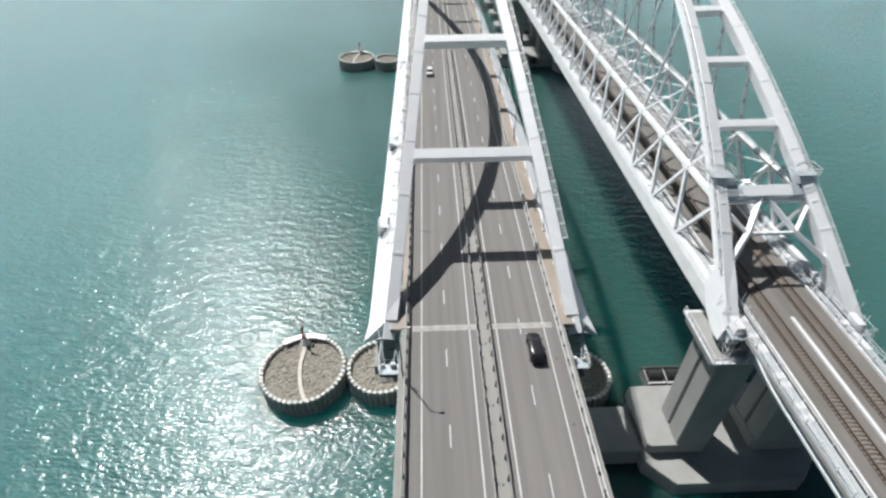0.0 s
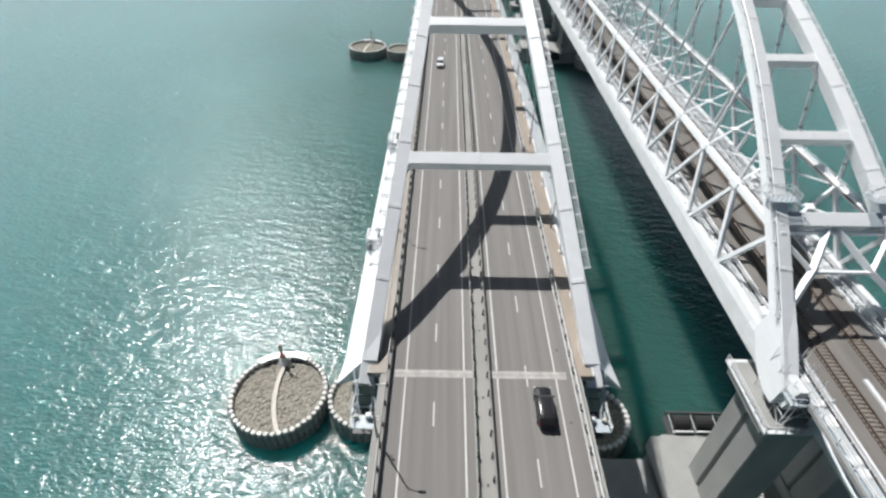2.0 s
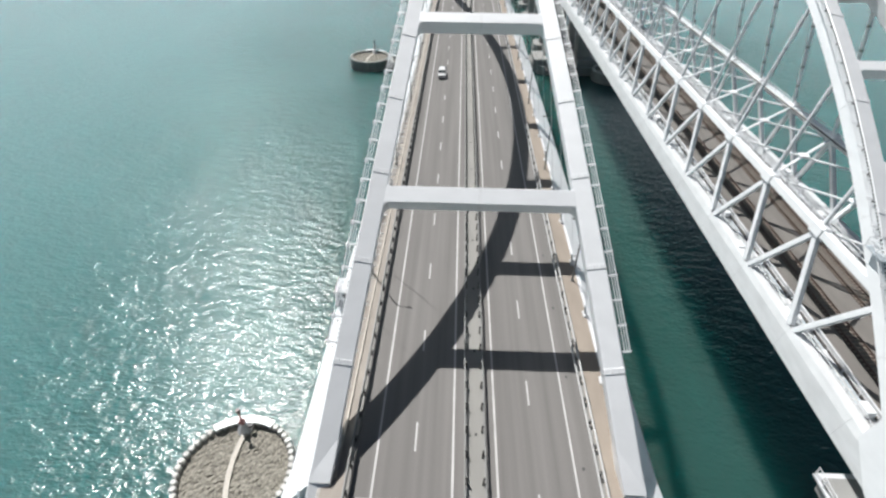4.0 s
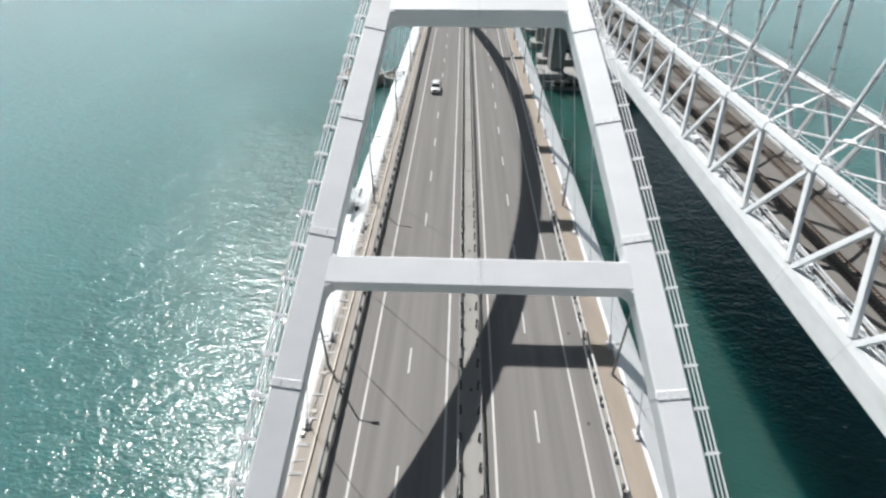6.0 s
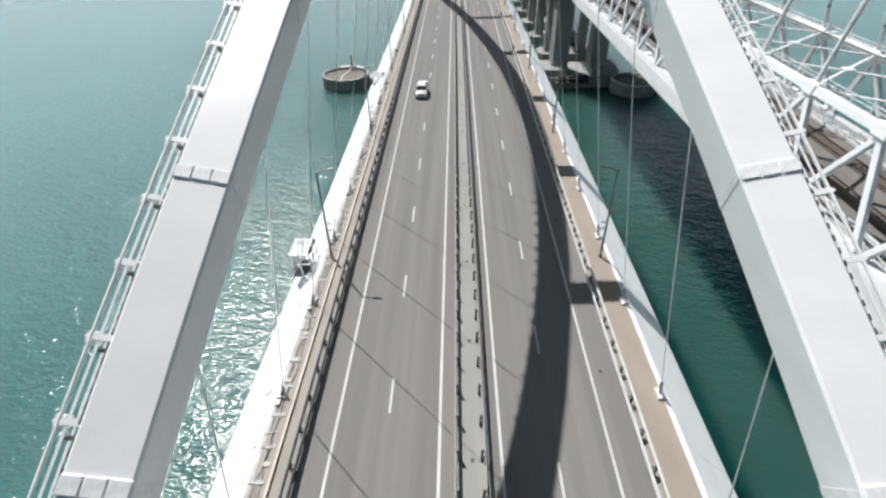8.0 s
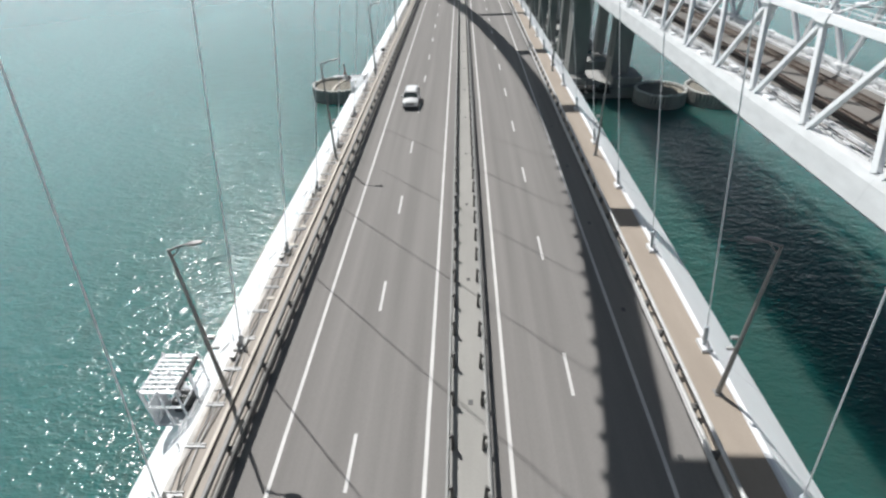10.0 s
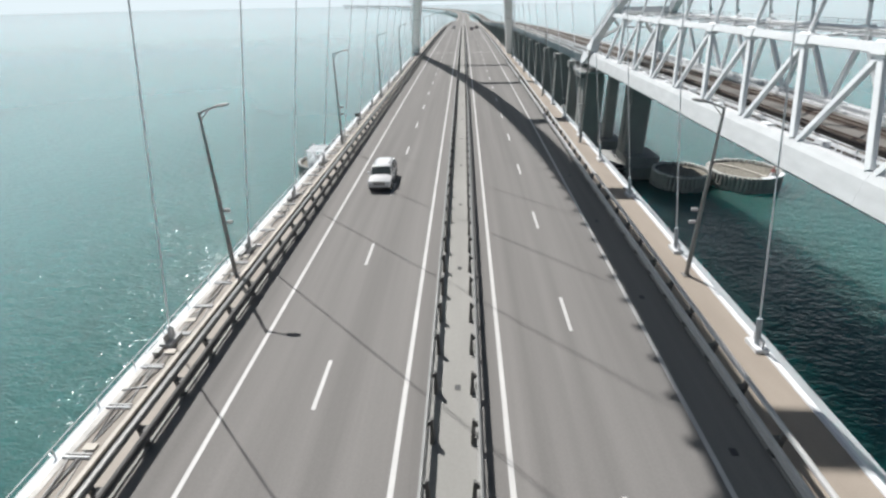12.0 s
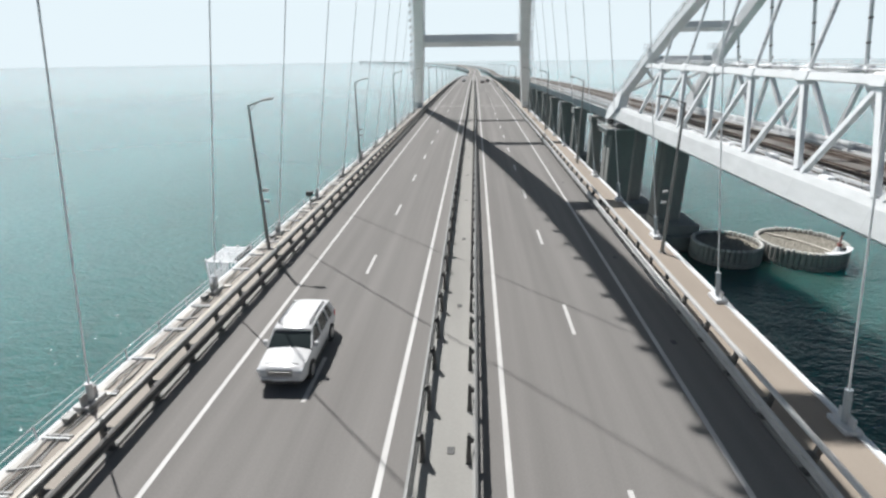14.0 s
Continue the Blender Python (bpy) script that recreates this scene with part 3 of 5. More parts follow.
def build_road_arch():
    arch = thing("road_arch", "white steel tied arch with leaning box ribs over the road", "arch bridge", "arches")
    build_arch(ROAD, arch, 1.9, 2.0, ROAD.steps(6, 218, 27.1, 9.81), ROAD.steps(10.8, 213.2, 28.4, 2.4525), (24.9, 47.2, 74.7, 99.5, 124.5, 149.3, 176.8, 199.1), 1.9, 1.7, 0.85, 0.25)
    for n in range(-10, 12):
        y = 110.1 + 9.64 * n
        if y < 9 or y > 216:
            continue
        for s in (-1, 1):
            foot = Vector((13.52 if s > 0 else -13.36, y, grade(y) + 0.2))
            top = foot + Vector((-s * 0.16, 0, 1)) * (ROAD.z(y) - 0.3 - foot.z)
            d = (top - foot).normalized()
            c = part("hanger", tube([foot, foot + d * ((top - foot).length - 0.8)], 0.031, 6), CABLE, arch)
            part("sleeve", tube([foot, foot + d * (1.5 if s > 0 else 0.9)], 0.12, 8), WHITE_OLD if s < 0 else GREYBLUE, c)
            bm = box(-0.3, 0.3, -0.5, 0.5, -0.05, 0.16, 0.03)
            add_box(bm, -0.04, 0.04, -0.42, 0.42, 0.1, 0.55, 0.02)
            bmesh.ops.transform(bm, matrix=Matrix.Translation(foot), verts=bm.verts[:])
            part("anchor_block", bm, WHITE_OLD if s > 0 else PIPEGREY, c)
    # ends of the ribs: deep flared feet
    for s in (-1, 1):
        for y, dy in ((0.0, 1), (224.0, -1)):
            rings = []
            for k, (yy, w, zt, zb) in enumerate(((1.5, 1.92, 0.3, -3.2), (2.4, 1.93, 0.9, -3.3), (4.0, 1.94, 1.9, -2.6), (6.5, 1.95, 3.4, 0.2))):
                p = y + dy * yy
                x = ROAD.axis + s * 13.75 - s * 0.193 * max(0, zt)
                xb = ROAD.axis + s * 13.75
                rings.append([(xb - w / 2, p, zb), (xb + w / 2, p, zb), (x + w / 2, p, zt), (x - w / 2, p, zt)])
            part("rib_foot", prism_rings(bmesh.new(), rings), WHITE, arch)
            bm = box(-0.6, 0.6, -0.6, 0.6, -9.0, -3.1, 0.05)
            bmesh.ops.transform(bm, matrix=Matrix.Translation((s * 13.95, y + dy * 2.5, 0)), verts=bm.verts[:])
            part("bearing", bm, DARKSTEEL, arch, "dark steel bearing under the rib foot")


# ---- railway bridge ----
def octagon(x0, x1, y0, y1, c, z0, z1):
    p = [(x0 + c, y0), (x1 - c, y0), (x1, y0 + c), (x1, y1 - c), (x1 - c, y1), (x0 + c, y1), (x0, y1 - c), (x0, y0 + c)]
    bm = prism_rings(bmesh.new(), [[(x, y, z0) for x, y in p], [(x, y, z1) for x, y in p]])
    bmesh.ops.bevel(bm, geom=[e for e in bm.edges if all(abs(v.co.z - z1) < 1e-3 for v in e.verts)], offset=0.12, segments=1, affect="EDGES")
    return bm


RX = 47.7
TRACKS = (-2.75, 2.75)


def build_rail_arch():
    arch = thing("rail_arch", "white steel railway arch with leaning box ribs and stiffening truss", "arch bridge", "arches")
    beams = [y for i, y in enumerate(NODES) if 1 <= i <= 15 and (i < 6 or i > 10 or i % 2 == 0)]
    build_arch(RAIL, arch, 1.9, 2.2, arc_y(RAIL.y0, RAIL.y1, 12.24)[1:-1], arc_y(RAIL.y0 + 7, RAIL.y1 - 7, 2.6), beams, 1.5, 1.5, 0.7)
    knot = mesh_of("gusset", box(-0.62, 0.62, -1.25, 1.25, -0.85, 0.75, 0.25), WHITE)
    bottoms = [RAIL.y0 + 3.2] + NODES + [RAIL.y1 - 3.2]
    ZB = -1.0
    for s in (-1, 1):
        chord = lambda y, z: RAIL.at(y, z, s)
        up = Vector((-s * RAIL.lean, 0, 1)).normalized()
        for a, b in zip(NODES, NODES[1:]):
            part("top_chord", member(chord(a, CHORD_Z), chord(b, CHORD_Z), 1.0, 0.95, 0.05, up), WHITE, arch)
        # bottom tie: a tall box with a sloping outer face
        cuts = arc_y(RAIL.y0 - 2.0, RAIL.y1 + 2.0, 12.24)
        for a, b in zip(cuts, cuts[1:]):
            x = RX + s * 9.35
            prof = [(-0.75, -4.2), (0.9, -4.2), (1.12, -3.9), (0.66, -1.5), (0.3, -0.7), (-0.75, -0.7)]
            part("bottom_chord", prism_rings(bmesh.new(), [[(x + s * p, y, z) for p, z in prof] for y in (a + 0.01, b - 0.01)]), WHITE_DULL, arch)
        for i, y in enumerate(NODES):
            n = piece("gusset", knot, arch, Matrix.Translation(chord(y, CHORD_Z)) @ Matrix.Rotation(-s * math.atan(RAIL.lean), 4, "Y"))
            if 0 < i < len(NODES) - 1:
                part("diagonal", member(chord(y, CHORD_Z - 0.4), chord(y - 5.6, ZB + 0.3), 0.62, 0.75, 0.05, (0, 1, 0)), WHITE, arch)
            if i < len(NODES) - 1:
                part("diagonal", member(chord(y, CHORD_Z - 0.4), chord(y + 5.6, ZB + 0.3), 0.6, 0.7, 0.05, (0, 1, 0)), WHITE, arch)
            if 0 < i < len(NODES) - 1:
                top = RAIL.rib(y, s)
                h = part("hanger", tube([chord(y, CHORD_Z + 0.3), top - (top - chord(y, CHORD_Z)).normalized() * 0.9], 0.26, 8), WHITE, arch)
                foot = chord(y, CHORD_Z)
                d = (top - foot).normalized()
                for q in range(1, int((top - foot).length / 3.2)):
                    c = foot + d * (q * 3.2 + 0.6)
                    part("band", tube([c - d * 0.16, c + d * 0.16], 0.29, 8), GALV if s > 0 else WHITE_OLD, h)
        # walkway rail on the top chord
        pts = [chord(y, CHORD_Z + 1.35) + Vector((-s * 0.2, 0, 0)) for y in (NODES[0], NODES[-1])]
        part("chord_rail", tube(pts, 0.05, 5), WHITE_OLD, arch)
        pts = [chord(y, CHORD_Z + 0.95) + Vector((-s * 0.2, 0, 0)) for y in (NODES[0], NODES[-1])]
        part("chord_rail", tube(pts, 0.05, 5), WHITE_OLD, arch)
        # dark strip paints the shadowed slot along the chord
        part("chord_walk", member(chord(NODES[0], CHORD_Z + 0.2) + Vector((-s * 0.75, 0, 0)), chord(NODES[-1], CHORD_Z + 0.2) + Vector((-s * 0.75, 0, 0)), 0.3, 0.08, 0.01), DARKGALV, arch, "dark strip for the shadowed walkway slot beside the top chord")
        post = mesh_of("chord_post", box(-0.04, 0.04, -0.04, 0.04, 0.4, 1.4), WHITE_OLD)
        for y in arc_y(NODES[0], NODES[-1], 3.06):
            piece("chord_post", post, arch, Matrix.Translation(chord(y, CHORD_Z) + Vector((-s * 0.2, 0, 0))))
    # lateral bracing between the top chords: a cross in each bay
    for i, (a, b) in enumerate(zip(NODES, NODES[1:])):
        for u in (-1, 1):
            p, q = RAIL.at(a, CHORD_Z + 0.1 * u, -u), RAIL.at(b, CHORD_Z + 0.1 * u, u)
            part("top_brace", member(p, q, 0.4, 0.19, 0.03), WHITE, arch)
        part("brace_plate", octagon(RX - 0.7, RX + 0.7, (a + b) / 2 - 0.7, (a + b) / 2 + 0.7, 0.3, CHORD_Z + 0.21, CHORD_Z + 0.25), WHITE, arch)
    for y in (NODES[0], NODES[-1]):
        part("top_strut", member(RAIL.at(y, CHORD_Z, -1), RAIL.at(y, CHORD_Z, 1), 0.45, 0.5, 0.03), WHITE, arch)
    bm = box(-0.22, 0.22, -0.22, 0.22, 1.5, 1.95, 0.05)
    add_box(bm, -0.05, 0.05, -0.05, 0.05, 0.4, 1.52)
    lamp = mesh_of("chord_lamp", bm, DARKSTEEL)
    for y in NODES[1:-1]:
        piece("chord_lamp", lamp, arch, Matrix.Translation(RAIL.at(y + 0.9, CHORD_Z, 1) + Vector((0.35, 0, 0))))
    # portals at both ends: strut with an X of tubes and work platforms
    for y, dy in ((NODES[0], -1), (NODES[-1], 1)):
        z = RAIL.z(y)
        l, r = RAIL.at(y, z, -1), RAIL.at(y, z, 1)
        yp = y - dy * 1.4
        P = lambda back, u: Vector((RX + u * (RAIL.half - RAIL.lean * (RAIL.z(yp + dy * back) - RAIL.ref)), yp + dy * back, RAIL.z(yp + dy * back)))
        tm = RAIL.axes(yp, 1)[0]
        tilt = Vector((1, 0, 0)).cross(Vector((0, tm.y, tm.z)).normalized())
        strut = part("portal_strut", member(P(0, -1), P(0, 1), 2.0, 1.7, 0.06, tilt), WHITE, arch)
        for s in (-1, 1):
            part("strut_wrap", member(P(0, s * 0.86), P(0, s * 0.6), 2.06, 1.76, 0.08, tilt), GREYBLUE, strut, "grey blue sheeting round the strut end")
        part("portal_tie", member(P(5.9, -0.46), P(5.9, 0.46), 0.45, 0.5, 0.03), WHITE, arch)
        for s, e in ((-1, l), (1, r)):
            knee = P(5.9, s * 0.48)
            for k, p in enumerate((P(0.7, s * 0.06), P(10.6, s * 0.97), P(2.0, s * 0.93))):
                part("portal_brace", member(knee, p, 0.85 if k < 2 else 0.6, 0.8 if k < 2 else 0.6, 0.05, (0, 0.5, 1)), WHITE, arch)
            # open basket on top of the rib above the strut
            yc = y - dy * 3.4
            c = RAIL.at(yc, RAIL.z(yc) + 1.15, s)
            deck = part("work_platform", box(c.x - 1.9, c.x + 1.9, yc - 1.3, yc + 1.3, c.z, c.z + 0.1, 0.02), GREYBLUE, arch, "grey blue scaffold platform")
            for h in (0.6, 1.2):
                for e0, e1 in (((-1.9, -1.3), (1.9, -1.3)), ((1.9, -1.3), (1.9, 1.3)), ((1.9, 1.3), (-1.9, 1.3)), ((-1.9, 1.3), (-1.9, -1.3))):
                    part("platform_rail", tube([(c.x + e0[0], yc + e0[1], c.z + h), (c.x + e1[0], yc + e1[1], c.z + h)], 0.045, 5), WHITE_OLD, deck)
            for k in range(7):
                for side in (-1.3, 1.3):
                    xx = c.x - 1.9 + 3.8 * k / 6
                    part("platform_post", tube([(xx, yc + side, c.z + 0.05), (xx, yc + side, c.z + 1.25)], 0.045, 5), WHITE_OLD, deck)
    # feet
    for s in (-1, 1):
        for y, dy in ((RAIL.y0, 1), (RAIL.y1, -1)):
            rings = []
            for yy, zt, zb in ((-0.9, -2.0, -4.4), (1.0, -0.4, -4.4), (4.0, 1.9, -3.4), (8, 4.6, -0.6)):
                p = y + dy * yy
                x, xb = RX + s * (9.7 - 0.185 * (zt + 2)), RX + s * (9.7 - 0.185 * (zb + 2))
                rings.append([(xb - 1.08, p, zb), (xb + 1.08, p, zb), (x + 1.08, p, zt), (x - 1.08, p, zt)])
            part("rib_foot", prism_rings(bmesh.new(), rings), WHITE, arch)
            bm = box(-0.9, 0.9, -0.9, 0.9, -5.8, -4.4, 0.06)
            bmesh.ops.transform(bm, matrix=Matrix.Translation((RX + s * 9.55, y + dy * 0.4, 0)), verts=bm.verts[:])
            part("bearing", bm, DARKSTEEL, arch)
    # floor: cross girders and plan bracing under the tracks
    part("floor_plate", box(RX - 8.7, RX + 8.7, RAIL.y0, RAIL.y1, -3.5, -3.4), WHITE_OLD, arch)
    for y in arc_y(RAIL.y0, RAIL.y1, 6.12):
        part("floor_beam", member((RX - 8.9, y, -2.5), (RX + 8.9, y, -2.5), 0.5, 1.3, 0.04), WHITE_OLD, arch)


def rail_level(y):
    """The tracks lie a little lower than the carriageway."""
    return grade(y) - 0.6


def track_ribbon(ys, prof):
    return prism_rings(bmesh.new(), [[(RX + x + bend(y), y, z + rail_level(y)) for x, z in prof] for y in ys])


def build_track():
    ys = [y for y in YS if y <= 2600]
    bed = ob_from("railbed", track_ribbon(ys, [(-6.6, -1.5), (6.6, -1.5), (6.6, -0.55), (-6.6, -0.55)]), BALLAST)
    tagged(bed, "tan brown railway deck carrying two tracks", "railway", kind="structure")
    part("cable_trough", track_ribbon([y for y in ys if y <= -20] + [1.0], [(-0.27, -0.56), (0.27, -0.56), (0.27, -0.3), (-0.27, -0.3)]), WHITE_OLD, bed, "pale concrete cable trough between the tracks")
    for s in (-1, 1):
        part("kerb", track_ribbon(ys, [(s * 6.0, -0.56), (s * 6.25, -0.56), (s * 6.25, -0.2), (s * 6.0, -0.2)]), WHITE_OLD, bed)
    for x in TRACKS:
        t = thing("railway_track", "rusty steel rails on pale concrete sleepers", "railway track", "railway tracks")
        for g in (-0.78, 0.78):
            part("rail", track_ribbon(ys, [(x + g - 0.07, -0.38), (x + g + 0.07, -0.38), (x + g + 0.045, -0.2), (x + g - 0.045, -0.2)]), RUST, t)
            part("rail_bed", track_ribbon([y for y in ys if y < 300], [(x + g - 0.3, -0.54), (x + g + 0.3, -0.54), (x + g + 0.3, -0.47), (x + g - 0.3, -0.47)]), RUST, t, "rust stained strip along the rail")
        verts, faces = [], []
        y = -139.0
        one = mesh_of("sleeper", box(-1.05, 1.05, -0.13, 0.13, -0.54, -0.42, 0.02), SLEEPER)
        while y < 330:
            if -40 < y < 139:
                piece("sleeper", one, t, Matrix.Translation((RX + x, y, rail_level(y))))
                y += 0.6
                continue
            b = len(verts)
            z = rail_level(y)
            for dx in (-1.05, 1.05):
                for dy in (-0.13, 0.13):
                    for dz in (-0.54, -0.38):
                        verts.append((RX + x + dx, y + dy, z + dz))
            faces += [(b, b + 1, b + 3, b + 2), (b + 4, b + 6, b + 7, b + 5), (b, b + 4, b + 5, b + 1), (b + 2, b + 3, b + 7, b + 6), (b + 1, b + 5, b + 7, b + 3)]
            y += 0.6
        me = bpy.data.meshes.new("sleepers")
        me.from_pydata(verts, [], faces)
        me.materials.append(SLEEPER)
        sl = hang(new("sleeper_row", me), t)
        tagged(sl, kind="stuff")
    # service ways with rails along both edges
    for s in (-1, 1):
        w = thing("service_walkway", "grey steel grating walkway with pipe railings beside the tracks", "walkway", "service walkways")
        ys2 = [y for y in YS if y <= 330]
        part("grating", track_ribbon(ys2, [(s * 6.7, -0.9), (s * 8.3, -0.9), (s * 8.3, -0.75), (s * 6.7, -0.75)]), GREYBLUE, w)
        for k, (xx, zz, r) in enumerate(((6.75, 0.35, 0.05), (6.75, -0.15, 0.05), (8.3, 0.35, 0.05), (8.3, -0.15, 0.05), (7.3, -0.62, 0.1), (7.75, -0.64, 0.08))):
            prof = [(s * xx + r * math.cos(a), zz + r * math.sin(a)) for a in (2 * math.pi * q / 6 for q in range(6))]
            part("pipe" if k > 3 else "rail", track_ribbon(ys2, prof), PIPEGREY if k > 3 else WHITE_OLD, w)
        post = mesh_of("post", box(-0.05, 0.05, -0.05, 0.05, -0.9, 0.38), WHITE_OLD)
        y = -139.0
        n = 0
        while y < 300:
            for xx in (6.75, 8.3):
                piece("post", post, w, Matrix.Translation((RX + s * xx, y, rail_level(y))))
            y += 3.06
            n += 1
        plate = mesh_of("plate", box(-0.75, 0.75, -0.5, 0.5, -0.74, -0.6, 0.03), WHITE_OLD)
        bracket = mesh_of("bracket", member((0, 0, -0.72), (2.2, 0, -1.5), 0.16, 0.2, 0.02, (0, 0, 1)), WHITE_OLD)
        cross = mesh_of("bracket", member((0, -0.7, -0.7), (1.9, 0.7, -0.7), 0.12, 0.12, 0.02), WHITE)
        y = 4.0
        while y < 224:
            piece("bracket", bracket, w, Matrix.Translation((RX + s * 6.9, y, rail_level(y))) @ Matrix.Diagonal((s, 1, 1, 1)))
            piece("bracket", cross, w, Matrix.Translation((RX + s * 7.0, y + 0.75, rail_level(y))) @ Matrix.Diagonal((s, 1, 1, 1)))
            y += 1.53
        cabinet = mesh_of("cabinet", box(-0.45, 0.45, -0.8, 0.8, -0.75, 0.25, 0.06), WHITE)
        for q in range(19):
            y = 12 + 11.6 * q + (q * 37 % 5)
            piece("cabinet", cabinet, w, Matrix.Translation((RX + s * (8.9 if q % 3 else 7.4), y, rail_level(y))))
        rng = random.Random(5 + s)
        for q in range(60):
            y = rng.uniform(-60, 225)
            piece("plate", plate, w, Matrix.Translation((RX + s * 7.5, y, rail_level(y))))
    # approach girders
    for ya, yb in ((Y_START, -2.2), (231.5, 2600.0)):
        ysg = [ya] + [y for y in YS if ya < y < yb] + [yb]
        g = thing("rail_girder", "grey steel twin box girder under the railway viaduct", "bridge girder", "approach girders")
        for x in (-4.3, 4.3):
            part("box_web", track_ribbon(ysg, [(x - 2.4, -5.2), (x + 2.4, -5.2), (x + 2.4, -1.3), (x - 2.4, -1.3)]), GREYBLUE, g)
        part("deck_edge", track_ribbon(ysg, [(-8.5, -1.6), (8.5, -1.6), (8.5, -0.95), (-8.5, -0.95)]), CONCRETE, g)
        swing = lambda y: 1.6 * (max(0.0, (y + 14) / 12) if y < 0 else max(0.0, (243 - y) / 12)) ** 2
        yr = sorted(ysg + [v for v in (-14, -11, -8, -6, -4, 233.5, 236, 239, 243) if ya < v < yb])
        rings = [[(RX + x + swing(y) + bend(y), y, z + rail_level(y)) for x, z in ((-9.3, -1.7), (-9.06, -1.7), (-9.06, -1.45), (-9.3, -1.45))] for y in yr]
        part("maintenance_pipe", prism_rings(bmesh.new(), rings), WHITE_OLD, g)


# ---- piers, islands ----
def column(x0, x1, y0, y1, z0, z1, cham, taper=0.0):
    def ring(z, g):
        a, b, c, d = x0 - g, x1 + g, y0 - g, y1 + g
        k = cham
        return [(a + k, c, z), (b - k, c, z), (b, c + k, z), (b, d - k, z), (b - k, d, z), (a + k, d, z), (a, d - k, z), (a, c + k, z)]
    return prism_rings(bmesh.new(), [ring(z0, taper), ring(z1, 0)])


def fence(line, posts, tall, mat, parent):
    """Posts and two rails along a straight line."""
    a, b = Vector(line[0]), Vector(line[1])
    me = mesh_of("rail_post", box(-0.045, 0.045, -0.045, 0.045, 0, tall), mat)
    for k in range(posts):
        piece("rail_post", me, parent, Matrix.Translation(a.lerp(b, k / (posts - 1))))
    for h in (tall, tall * 0.55):
        part("rail", tube([a + Vector((0, 0, h)), b + Vector((0, 0, h))], 0.05, 5), mat, parent)


def scaffold(x, y, f, parent):
    """White pipe scaffold round the foot of a railway rib."""
    s = part("scaffold", box(x - 2.2, x + 2.2, min(y - f * 1.2, y - f * 2.4), max(y - f * 1.2, y - f * 2.4), -2.15, -2.05), GREYBLUE, parent, "pipe scaffold round the rib foot")
    for xx in (-2.2, -1.45, 1.45, 2.2):
        for t in (-2.4, -0.4, 1.6, 3.6):
            part("scaffold_pipe", tube([(x + xx, y + f * t, -6.2), (x + xx, y + f * t, 0.3 + 0.35 * t)], 0.05, 5), WHITE_OLD, s)
    for xx in (-2.2, 2.2):
        for z in (-4.4, -2.1, -0.9):
            part("scaffold_pipe", tube([(x + xx, y - f * 2.6, z), (x + xx, y + f * 3.8, z + 0.1)], 0.05, 5), WHITE_OLD, s)
    for z in (-4.4, -2.1, -0.8):
        part("scaffold_pipe", tube([(x - 2.4, y - f * 2.4, z), (x + 2.4, y - f * 2.4, z)], 0.05, 5), WHITE_OLD, s)
    for q in (-1, 1):
        part("scaffold_pipe", tube([(x - q * 2.2, y - f * 2.45, -6.0), (x + q * 2.2, y - f * 2.45, -0.8)], 0.05, 5), WHITE_OLD, s)
        part("scaffold_pipe", tube([(x + q * 2.25, y - f * 2.4, -6.0), (x + q * 2.25, y + f * 3.6, -1.0)], 0.05, 5), WHITE_OLD, s)
        part("plank", box(x + q * 1.85 - 0.35, x + q * 1.85 + 0.35, min(y - f * 2.4, y + f * 3.6), max(y - f * 2.4, y + f * 3.6), -2.05, -1.98), GREYBLUE, s)


